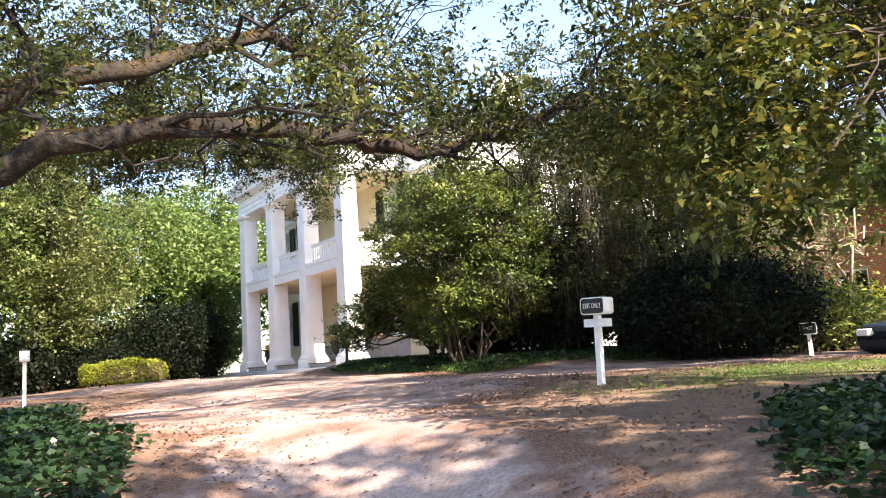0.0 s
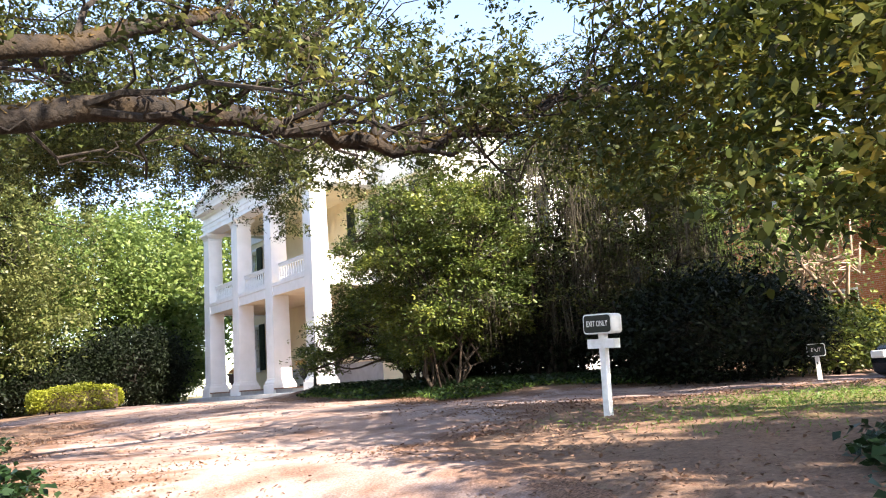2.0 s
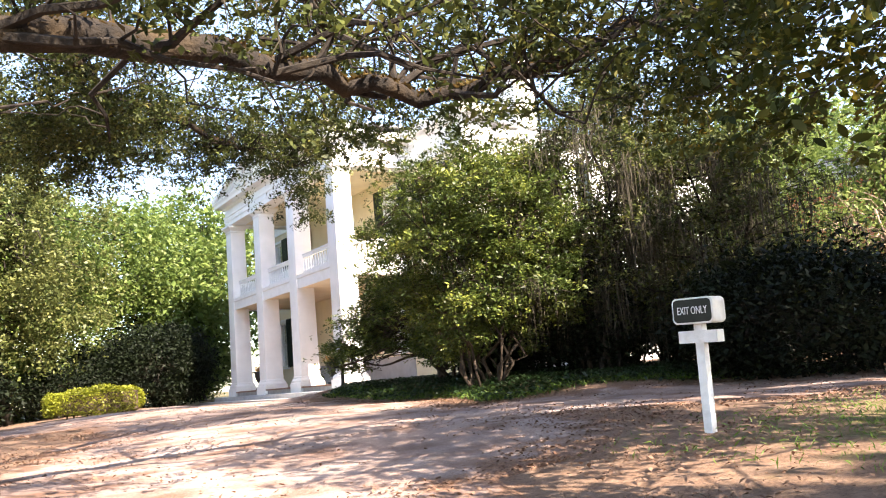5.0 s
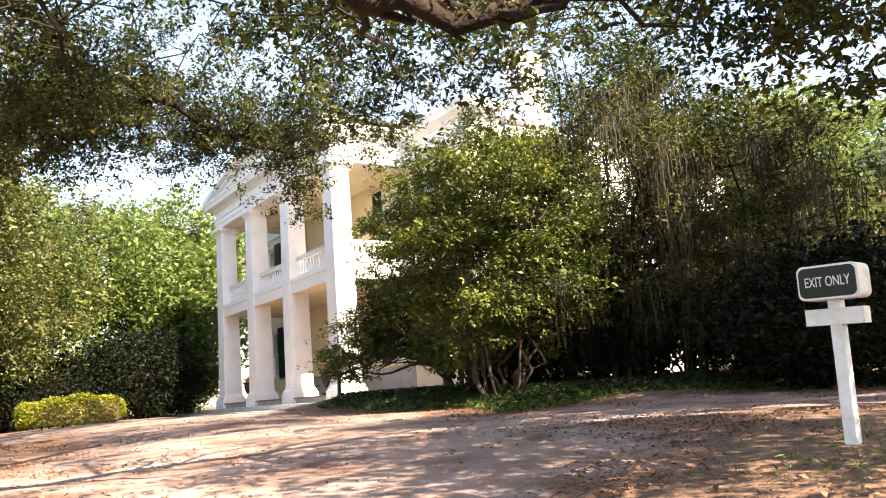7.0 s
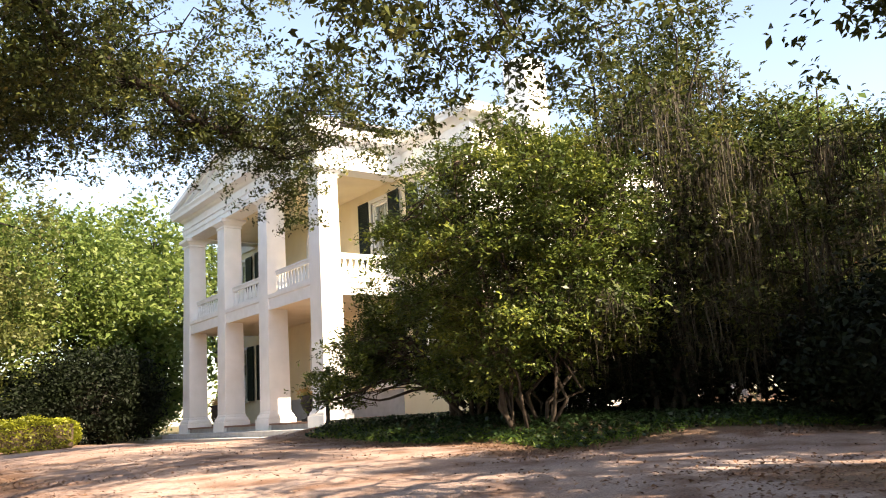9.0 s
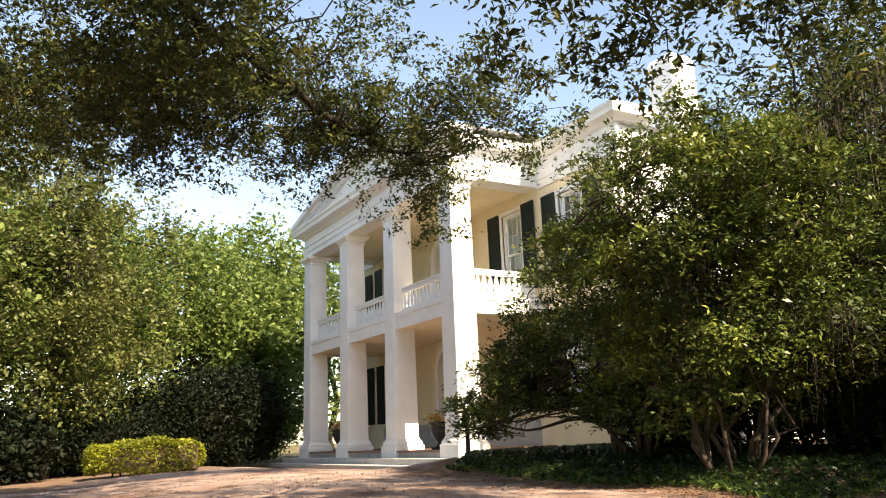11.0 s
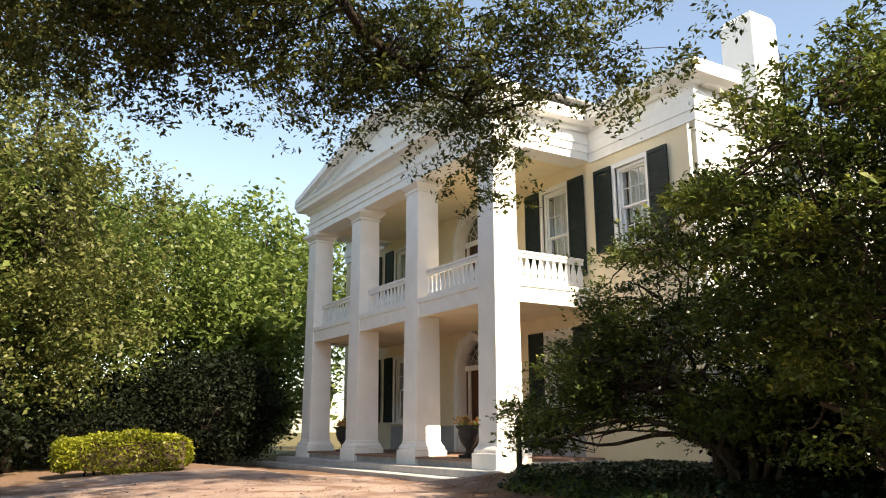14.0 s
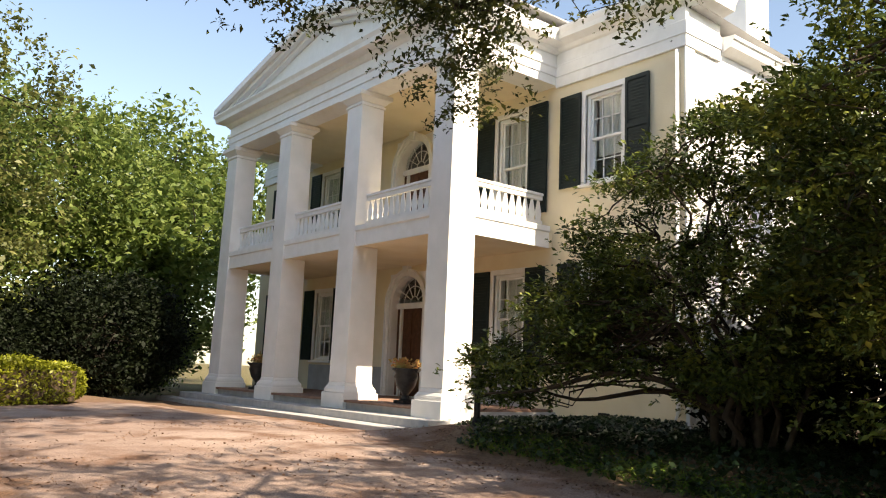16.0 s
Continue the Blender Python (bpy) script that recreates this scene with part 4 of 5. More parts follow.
def moss_mesh(name, anchors, length, per=14, width=0.022, seed=3):
    """Hanging grey strands."""
    r = np.random.default_rng(seed)
    verts, faces = [], []
    for a in anchors:
        drop = length * (0.25 + 0.95 * r.random() ** 1.5)
        for _ in range(per):
            p = np.array(a) + r.normal(size=3) * (0.15, 0.15, 0.05)
            L = drop * (0.3 + 0.8 * r.random())
            d = r.normal(size=2)
            d = d / (np.linalg.norm(d) + 1e-6) * width * (0.6 + r.random())
            k = 5
            o = len(verts)
            sway = r.normal(size=2) * 0.05
            for i in range(k):
                t = i / (k - 1)
                q = p + np.array([sway[0] * t + r.normal() * 0.02, sway[1] * t + r.normal() * 0.02, -L * t])
                wd = d * (1 - 0.75 * t)
                verts.append((q[0] - wd[0], q[1] - wd[1], q[2]))
                verts.append((q[0] + wd[0], q[1] + wd[1], q[2]))
            faces += [(o + 2 * i, o + 2 * i + 1, o + 2 * i + 3, o + 2 * i + 2) for i in range(k - 1)]
    me = bpy.data.meshes.new(name)
    me.from_pydata(verts, [], faces)
    me.materials.append(MOSS)
    return me


def oak():
    """The live oak whose limbs reach over the drive."""
    r = np.random.default_rng(21)
    tree = tagged(new("oak_tree"), "spreading live oak with ferny limbs over the drive", "tree")
    tx, ty = 0.2, 15.2
    g = on_land(tx, ty)
    trunk = Shape().tube(through_points([(tx, ty, g - 0.3), (tx, ty, g + 0.5), (tx + 0.1, ty - 0.1, g + 1.6), (tx + 0.35, ty - 0.1, g + 2.6)], 4), [0.85] * 2 + [0.7] * 3 + [0.58] * 4 + [0.50] * 4, 14)
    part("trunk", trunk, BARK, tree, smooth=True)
    limbs = [
        ([(tx + 0.2, ty, g + 2.3), (2.2, 13.6, 4.15), (4.4, 13.1, 4.95), (6.6, 13.6, 5.28), (7.7, 13.8, 5.30), (8.6, 13.5, 5.22), (9.4, 12.9, 5.32), (10.6, 12.2, 5.75), (12.2, 12.0, 6.1)], 0.19),
        ([(tx + 0.2, ty, g + 2.4), (2.0, 14.2, 4.9), (4.6, 14.4, 6.3), (7.2, 15.4, 7.4), (9.6, 17.8, 7.9), (11.5, 19.0, 8.6)], 0.18),
        ([(tx + 0.3, ty + 0.2, g + 2.4), (2.4, 17.6, 6.2), (5.0, 21.6, 8.8), (8.4, 25.6, 9.1), (11.0, 27.6, 9.0), (13.5, 28.8, 8.8)], 0.19),
        ([(tx, ty, g + 2.5), (-1.4, 17.6, 6.0), (-0.4, 22.6, 8.4), (3.4, 29.0, 9.8), (6.4, 34.4, 10.2)], 0.20),
        ([(tx, ty, g + 2.6), (0.8, 15.4, 6.4), (3.4, 16.8, 9.4), (6.4, 19.6, 11.2)], 0.22),
        # this limb is out of view, added to shade the other limbs
        ([(tx, ty, g + 2.6), (0.6, 13.0, 6.6), (1.6, 10.0, 8.8), (3.2, 7.4, 9.8), (4.6, 5.6, 10.2)], 0.18),
    ]
    twig = Shape()
    tips = []
    def grow(line, r0, level, seed):
        rr = np.random.default_rng(seed)
        n = len(line)
        start = int(n * (0.2 if level == 0 else 0.3))
        every = 2 if level == 0 else 1
        for i in range(start, n, every):
            frac = i / (n - 1)
            rad = r0 * (1 - 0.75 * frac)
            d = line[min(i + 1, n - 1)] - line[max(i - 1, 0)]
            d = d / (np.linalg.norm(d) + 1e-9)
            for _ in range(2 if level == 0 else 1):
                v = rr.normal(size=3) * (1, 1, 0.75) + (0, 0, 0.12)
                v = v - d * (v @ d) * 0.7 + d * 0.55
                v[2] = abs(v[2]) * 0.8 - 0.12
                v /= np.linalg.norm(v)
                L = (2.6 - 1.0 * frac) * (0.55 + 0.7 * rr.random()) if level == 0 else 1.1 * (0.5 + 0.8 * rr.random())
                end = line[i] + v * L + (0, 0, -0.12 * L)
                ch = bent(line[i], end, 6, 0.06 * L, 0.5, int(rr.integers(1 << 30)))
                cr = max(0.012, min(rad * 0.45, 0.05 if level == 0 else 0.022))
                twig.tube(ch, np.linspace(cr, cr * 0.25, len(ch)), 5)
                if level == 0:
                    grow(ch, cr, 1, int(rr.integers(1 << 30)))
                tips.extend(ch[3:] if level else ch[4:])
    lines, fern = [], []
    for k, (pts, rad) in enumerate(limbs):
        line = through_points(pts, 4)
        line[2:-1] += r.normal(size=line[2:-1].shape) * 0.07
        lines.append(line)
        lm = Shape().tube(line, rad * (1 - 0.86 * np.linspace(0, 1, len(line)) ** 0.8) + 0.02 * r.random(len(line)), 10)
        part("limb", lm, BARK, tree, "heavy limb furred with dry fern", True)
        grow(line, rad, 0, 100 + k)
        i = r.integers(2, int(len(line) * 0.85), 2200)
        a = line[i] + (line[i + 1] - line[i]) * r.random((2200, 1))
        side = r.normal(size=(2200, 3)) * (0.6, 0.6, 0.3) + (0, 0, 0.75)
        side /= np.linalg.norm(side, axis=1)[:, None]
        fern.append(a + side * (rad * (1 - 0.86 * (i / len(line)) ** 0.8))[:, None])
    part("fern", leaf_mesh("fern", np.concatenate(fern), 0.10, FERN, 0.4, 0.3), None, tree, "dry brown fern along the limbs")["kind"] = "stuff"
    tips = np.array(tips)
    low = tips[:, 2] > 4.6
    tips = tips[low]
    # open gaps in the nearer sprays
    lace = np.array([noise.noise((p[0] * 0.75, p[1] * 0.75, p[2] * 1.1)) for p in tips])
    tips = tips[(lace > 0.02) | (tips[:, 1] > 19)]
    # clear the path of the eye along the walk
    near = np.hypot(tips[:, 0] - 4.4, (tips[:, 1] - 11) * 0.45) > 1.6
    tips = tips[near | (tips[:, 2] > 5.2)]
    spray = np.array([(11.2, 28.4, 7.6), (11.8, 29.2, 7.3), (12.4, 30.0, 7.5), (13.0, 31.0, 7.7), (11.6, 29.6, 8.1), (12.6, 30.8, 8.3), (10.9, 28.6, 8.2), (13.3, 31.3, 8.3), (12.2, 29.4, 6.9), (12.9, 30.4, 7.0), (10.4, 27.6, 8.2)])
    spray = spray + (1.4, -1.1, 0.65)
    spray = (spray[:, None, :] + r.normal(size=(len(spray), 7, 3)) * 0.3).reshape(-1, 3)
    fill = []
    # the higher clumps over the walk are unseen, added to shade the drive
    for c, rad, cnt in (((8, 23.5, 10.2), (3.4, 4, 1.5), 150), ((11.2, 28.6, 9.3), (2.5, 3, 1.2), 240), ((4.0, 25.5, 9.5), (2.6, 4, 1.4), 260), ((5.8, 16, 9.0), (3.6, 3.2, 1.3), 120), ((8, 19, 9.8), (3, 2.6, 1.0), 120),
                        ((10, 16.6, 8.8), (2.8, 3.2, 1.3), 50), ((7.4, 27.8, 8.9), (2.5, 2.8, 1.2), 380), ((5.0, 31, 9.4), (2.4, 3.0, 1.3), 240), ((7.0, 24.6, 8.3), (2.0, 2.2, 0.9), 150), ((13.6, 26.2, 9.3), (2.2, 2.0, 1.0), 150), ((11.4, 14.0, 9.6), (2.4, 2.4, 1.0), 120),
                        ((2.2, 19, 7.6), (1.8, 3.5, 1.5), 80), ((12.4, 12.8, 6.1), (1.7, 1.9, 1.2), 50), ((10.2, 18.2, 6.9), (2.2, 1.8, 0.8), 60), ((12.4, 17.6, 7.2), (1.6, 1.6, 0.9), 55), ((3.0, 7.6, 10.2), (2.6, 3.0, 1.2), 90)):
        cnt = int(cnt * 0.5)
        d = r.normal(size=(cnt, 3))
        d /= np.linalg.norm(d, axis=1)[:, None]
        q = np.array(c) + d * (0.25 + 0.75 * r.random((cnt, 1))) * np.array(rad)
        fill.append(q)
        for e in q[:: 4]:
            near_line = min(lines, key=lambda l: np.min(np.linalg.norm(l - e, axis=1)))
            st = near_line[np.argmin(np.linalg.norm(near_line - e, axis=1))]
            twig.tube(bent(st, e, 6, 0.1, 0.6, int(r.integers(1 << 30))), np.linspace(0.022, 0.006, 6), 5)
    fill = np.concatenate(fill)
    fill = (fill[:, None, :] + r.normal(size=(len(fill), 2, 3)) * 0.3).reshape(-1, 3)
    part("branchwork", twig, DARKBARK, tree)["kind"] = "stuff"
    k = np.concatenate([tips + r.normal(size=tips.shape) * 0.12, spray, fill])
    k = (k[:, None, :] + r.normal(size=(len(k), 2, 3)) * (0.24, 0.24, 0.17)).reshape(-1, 3)
    p = (k[:, None, :] + r.normal(size=(len(k), 26, 3)) * (0.11, 0.11, 0.08)).reshape(-1, 3)
    part("crown", leaf_mesh("crown", p, 0.098, OAKLEAF, 0.45, 0.35), None, tree, "small leathery leaves in sprays")
    sel = tips[r.choice(len(tips), 46, replace=False)]
    part("moss", moss_mesh("moss", sel, 0.6, 8, 0.012), None, tree, "grey hanging moss")["kind"] = "stuff"
    return len(p)


oak()


def shrub(name, label, category, x, y, radii, stems, leafmat, bark, size, count, per, spread, lift=0.0, seed=1, aspect=0.45, trunk_r=0.06, spread_foot=0.5, shell=0.45, floor_up=0.25, extra=()):
    """A many-stemmed shrub or small tree: stems, then tufts of leaves."""
    global rng
    rng = np.random.default_rng(seed)
    g = on_land(x, y)
    t = tagged(new(name), label, category)
    c = np.array((x, y, g + lift + radii[2]))
    p, k = clumps(c, radii, count, per, spread, shell, g + floor_up)
    for ex, er, ec in extra:
        p2, k2 = clumps(ex, er, ec, per, spread, 0.3, g + floor_up)
        p, k = np.concatenate([p, p2]), np.concatenate([k, k2])
    st = Shape()
    order = rng.permutation(len(k))
    for i in range(stems):
        a = 2 * math.pi * i / stems + rng.normal() * 0.3
        foot = (x + spread_foot * math.cos(a) * rng.random(), y + spread_foot * math.sin(a) * rng.random(), g - 0.15)
        end = c + np.array((math.cos(a) * radii[0] * 0.55, math.sin(a) * radii[1] * 0.55, radii[2] * (0.1 + 0.5 * rng.random())))
        main = bent(foot, end, 8, 0.1 * radii[2], 0.6, seed * 50 + i)
        part("trunk", Shape().tube(main, np.linspace(trunk_r, trunk_r * 0.3, 8), 7), bark, t, smooth=True)
        for q in order[i * 7:(i + 1) * 7]:
            b = bent(main[3 + (q % 4)], k[q], 5, 0.05, 0.6, int(q))
            st.tube(b, np.linspace(trunk_r * 0.4, 0.008, 5), 5)
    part("branchwork", st, bark, t)["kind"] = "stuff"
    part("crown", leaf_mesh("crown", p, size, leafmat, aspect, 0.45), None, t)
    return t, k


def camellia(label, x, y, radii, lift, stems, plates, seed, extra=(), trunk_r=0.075):
    """A glossy small tree: bare leaning stems, then flat plates of leafy twigs with gaps between."""
    global rng
    rng = np.random.default_rng(seed)
    g = on_land(x, y)
    t = tagged(new("camellia_tree"), label, "tree")
    c = np.array((x, y, g + lift + radii[2]))
    d = rng.normal(size=(plates, 3))
    d /= np.linalg.norm(d, axis=1)[:, None]
    bump = 1 + 0.13 * np.sin(3.1 * d[:, 0] + seed) * np.sin(2.7 * d[:, 1] + 4 * d[:, 2])
    k = c + d * (bump * (0.5 + 0.5 * rng.random(plates) ** 0.55))[:, None] * radii
    for ex, er, n in extra:
        e = rng.normal(size=(n, 3))
        e /= np.linalg.norm(e, axis=1)[:, None]
        k = np.concatenate([k, np.array(ex) + e * rng.random((n, 1)) ** 0.5 * er])
    out = k - (c - (0, 0, radii[2] * 0.5))
    out /= np.linalg.norm(out, axis=1)[:, None]
    st, tips, dirs = Shape(), [], []
    mains = []
    for i in range(stems):
        a = 2 * math.pi * (i + 0.4 * rng.random()) / stems
        foot = (x + 0.55 * math.cos(a) * rng.random(), y + 0.55 * math.sin(a) * rng.random(), g - 0.15)
        end = c + np.array((math.cos(a) * radii[0] * 0.6, math.sin(a) * radii[1] * 0.6, radii[2] * (0.0 + 0.6 * rng.random())))
        main = bent(foot, end, 9, 0.05 * radii[2], 0.32, seed * 50 + i)
        mains.append(main)
        part("trunk", Shape().tube(main, np.linspace(trunk_r * rng.uniform(0.6, 1.1), trunk_r * 0.25, 9), 7), MIDBARK, t, smooth=True)
    joints = np.concatenate([m[3:] for m in mains])
    for q in range(len(k)):
        j = joints[np.argmin(np.linalg.norm((joints - k[q]) * (1, 1, 1.4), axis=1))]
        b = bent(j, k[q], 6, 0.06, 0.6, int(q) + seed)
        st.tube(b, np.linspace(0.022, 0.007, 6), 5)
        r = 0.20 + 0.30 * rng.random()
        n = int(24 + 90 * r)
        p = rng.normal(size=(n, 3)) * (r, r, 0.13) * 0.66
        p[:, 2] -= 0.35 * np.hypot(p[:, 0], p[:, 1]) ** 1.5 - 0.25 * (p @ out[q]) * max(0.0, out[q][2])
        tips.append(k[q] + p)
        dirs.append(np.tile(out[q], (n, 1)) * 0.7 + p / r * 0.8 + (0, 0, 0.25))
        for e in p[:3]:
            st.tube(bent(k[q], k[q] + e, 4, 0.02, 0.5, int(q)), np.linspace(0.008, 0.004, 4), 4)
    part("branchwork", st, MIDBARK, t)["kind"] = "stuff"
    tips, dirs = np.concatenate(tips), np.concatenate(dirs)
    dirs /= np.linalg.norm(dirs, axis=1)[:, None] + 1e-9
    ok = tips[:, 2] > g + 0.5
    part("crown", tuft_mesh("crown", tips[ok], dirs[ok], 5, 0.088, MAGLEAF, 0.44), None, t, "glossy leaves in flat sprays")
    return t


# the camellia by the house corner, with long low boughs to the steps, and the one before it
cam_tree = camellia("glossy-leaved camellia with low boughs by the house corner", 16.4, 25.5, (2.1, 2.3, 2.2), 0.75, 8, 175, 4,
                    (((15.0, 27.3, 3.9), (1.1, 1.2, 1.1), 42), ((14.9, 28.8, 3.1), (0.6, 0.8, 0.6), 16)), 0.07)
camellia("large sunlit camellia with many bare stems", 14.9, 21.7, (2.45, 2.45, 2.65), 0.6, 14, 235, 5, (((15.4, 21.4, 6.6), (1.4, 1.4, 0.8), 26),), 0.05)
for b in ([(16.3, 25.5, 2.3), (16.0, 26.6, 2.75), (15.6, 28.0, 2.55), (15.2, 29.2, 2.9)], [(16.3, 25.5, 2.4), (15.3, 26.6, 3.0), (14.6, 27.8, 2.7), (14.2, 28.6, 2.6)], [(16.3, 25.6, 2.6), (15.8, 27.0, 3.3), (15.7, 28.4, 3.0)]):
    ln = through_points(b, 4)
    part("low_bough", Shape().tube(ln, np.linspace(0.06, 0.012, len(ln)), 7), MIDBARK, cam_tree, "long bare low bough", True)


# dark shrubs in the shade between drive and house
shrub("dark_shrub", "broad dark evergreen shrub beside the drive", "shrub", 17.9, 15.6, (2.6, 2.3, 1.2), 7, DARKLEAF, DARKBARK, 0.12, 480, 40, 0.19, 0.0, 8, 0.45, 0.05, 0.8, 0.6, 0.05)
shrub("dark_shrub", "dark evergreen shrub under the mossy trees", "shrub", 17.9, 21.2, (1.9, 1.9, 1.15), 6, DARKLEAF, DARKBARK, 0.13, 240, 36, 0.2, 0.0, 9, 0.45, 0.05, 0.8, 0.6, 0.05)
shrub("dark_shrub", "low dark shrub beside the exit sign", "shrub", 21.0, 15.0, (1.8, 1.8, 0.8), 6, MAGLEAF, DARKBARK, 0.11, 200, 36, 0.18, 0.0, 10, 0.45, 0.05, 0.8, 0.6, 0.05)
# added near-black shrubs stand in for deep shade and hide the bright side wall
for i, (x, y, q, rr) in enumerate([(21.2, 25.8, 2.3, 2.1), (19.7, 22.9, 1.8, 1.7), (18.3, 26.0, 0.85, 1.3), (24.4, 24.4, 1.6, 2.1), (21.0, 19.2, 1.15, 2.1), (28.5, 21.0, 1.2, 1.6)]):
    shrub("dark_shrub", "dark shrub added to fill in deep shade by the house", "shrub", x, y, (rr, rr * 0.9, q), 6, DARKLEAF, DARKBARK, 0.15, 240, 40, 0.22, 0.0, 140 + i, 0.5, 0.05, 0.8, 0.45, 0.03)


def cedar(x, y, h, r0, seed, mossy=40, mat=DARKLEAF, low=0.38, long=1.2, size=0.11):
    """A tall dark tree on a few slim stems, hung with curtains of moss."""
    global rng
    rng = np.random.default_rng(seed)
    g = on_land(x, y)
    t = tagged(new("mossy_tree"), "tall dark slim-stemmed tree hung with curtains of grey moss", "tree", "mossy trees behind the camellia")
    tips, dirs, hang, br = [], [], [], Shape()
    for m in range(5):
        a = 1.26 * m + rng.random()
        line = bent((x + 0.35 * math.cos(a), y + 0.35 * math.sin(a), g - 0.2), (x + 1.1 * math.cos(a), y + 1.1 * math.sin(a), g + h * rng.uniform(0.75, 0.97)), 10, 0, 0.13, seed * 7 + m)
        part("trunk", Shape().tube(line, np.linspace(0.065, 0.012, 10), 7), DARKBARK, t, smooth=True)
        for p in line[4:]:
            q = rng.normal(size=(16, 3)) * (0.34, 0.34, 0.3)
            tips.append(p + q)
            dirs.append(q / 0.3 + (0, 0, 0.3))
        for i in range(13):
            f = low + (1 - low) * rng.random()
            base = line[min(9, int(f * 9.5))]
            a2 = rng.random() * 6.283
            L = r0 * (1.15 - 0.7 * f) * (0.45 + 0.7 * rng.random()) + 0.3
            end = base + np.array((math.cos(a2) * L, math.sin(a2) * L, 0.22 * L))
            b = bent(base, end, 6, 0.1, 0.3, seed * 90 + i + 40 * m)
            br.tube(b, np.linspace(0.02, 0.006, 6), 5)
            hang += list(b[2:])
            for p in b[2:]:
                n = 15
                q = rng.normal(size=(n, 3)) * (0.26, 0.26, 0.14)
                tips.append(p + q)
                dirs.append(q / 0.3 + (0, 0, 0.3))
    part("branchwork", br, DARKBARK, t)["kind"] = "stuff"
    tips, dirs = np.concatenate(tips), np.concatenate(dirs)
    part("crown", tuft_mesh("crown", tips, dirs / (np.linalg.norm(dirs, axis=1)[:, None] + 1e-9), 4, size, mat, 0.42), None, t)
    hang = np.array(hang)
    hang = hang[hang[:, 2] < g + 0.72 * h]
    sel = hang[rng.choice(len(hang), min(mossy, len(hang)), replace=False)]
    part("moss", moss_mesh("moss", sel, long, 20, 0.009, seed), None, t, "grey hanging moss")["kind"] = "stuff"


cedar(17.3, 20.3, 9.4, 2.5, 31, 150, OAKLEAF, 0.24, 1.5)
cedar(18.9, 17.9, 6.4, 2.3, 32, 130, OAKLEAF, 0.26, 1.4)
cedar(19.3, 24.8, 7.0, 2.0, 37, 30, OAKLEAF, 0.2)
# larger leaves here, and the second tree added, to shade the side wall
cedar(20.6, 22.0, 9.2, 2.8, 34, 100, OAKLEAF, 0.22, 1.4, 0.14)
cedar(23.4, 23.6, 8.8, 2.8, 33, 40, OAKLEAF, 0.2, 1.3, 0.16)
cedar(23.6, 19.6, 7.6, 2.6, 35, 60, WOODLEAF, 0.35)
shrub("crepe_myrtle", "small tree with pale bare branching stems", "tree", 25.4, 17.4, (2.4, 2.4, 1.4), 7, WOODLEAF, PALEBARK, 0.13, 80, 22, 0.2, 1.9, 36, 0.5, 0.09, 0.5, 0.5, 0.5)
shrub("yellow_shrub", "light yellow-green shrub before the brick house", "shrub", 24.6, 15.6, (1.3, 1.3, 0.8), 5, HEDGELEAF, DARKBARK, 0.12, 220, 26, 0.16, 0.0, 39, 0.5, 0.04, 0.5, 0.5, 0.03)


def broad_tree(name, label, x, y, h, crown, mat, size, count, per, spread, seed, trunk_r=0.3, bark=DARKBARK, low=0.35, group=""):
    global rng
    rng = np.random.default_rng(seed)
    g = on_land(x, y)
    t = tagged(new(name), label, "tree", group)
    c = np.array((x, y, g + h * (low + (1 - low) / 2)))
    rad = (crown, crown, h * (1 - low) / 2)
    p, k = [], []
    for _ in range(7):
        d = rng.normal(size=3)
        d /= np.linalg.norm(d)
        cc = c + d * np.array(rad) * 0.5
        a, b = clumps(cc, np.array(rad) * 0.55, count // 7, per, spread, 0.55)
        p.append(a), k.append(b)
    p, k = np.concatenate(p), np.concatenate(k)
    line = bent((x, y, g - 0.2), (c[0], c[1], c[2] + rad[2] * 0.5), 8, 0, 0.3, seed)
    part("trunk", Shape().tube(line, np.linspace(trunk_r, trunk_r * 0.25, 8), 9), bark, t, smooth=True)
    br = Shape()
    for q in rng.choice(len(k), 26, replace=False):
        b = bent(line[rng.integers(3, 7)], k[q], 6, 0.1, 0.5, int(q) + seed)
        br.tube(b, np.linspace(trunk_r * 0.28, 0.015, 6), 5)
    part("branchwork", br, bark, t)["kind"] = "stuff"
    part("crown", leaf_mesh("crown", p, size, mat, 0.55, 0.45), None, t)
    return t


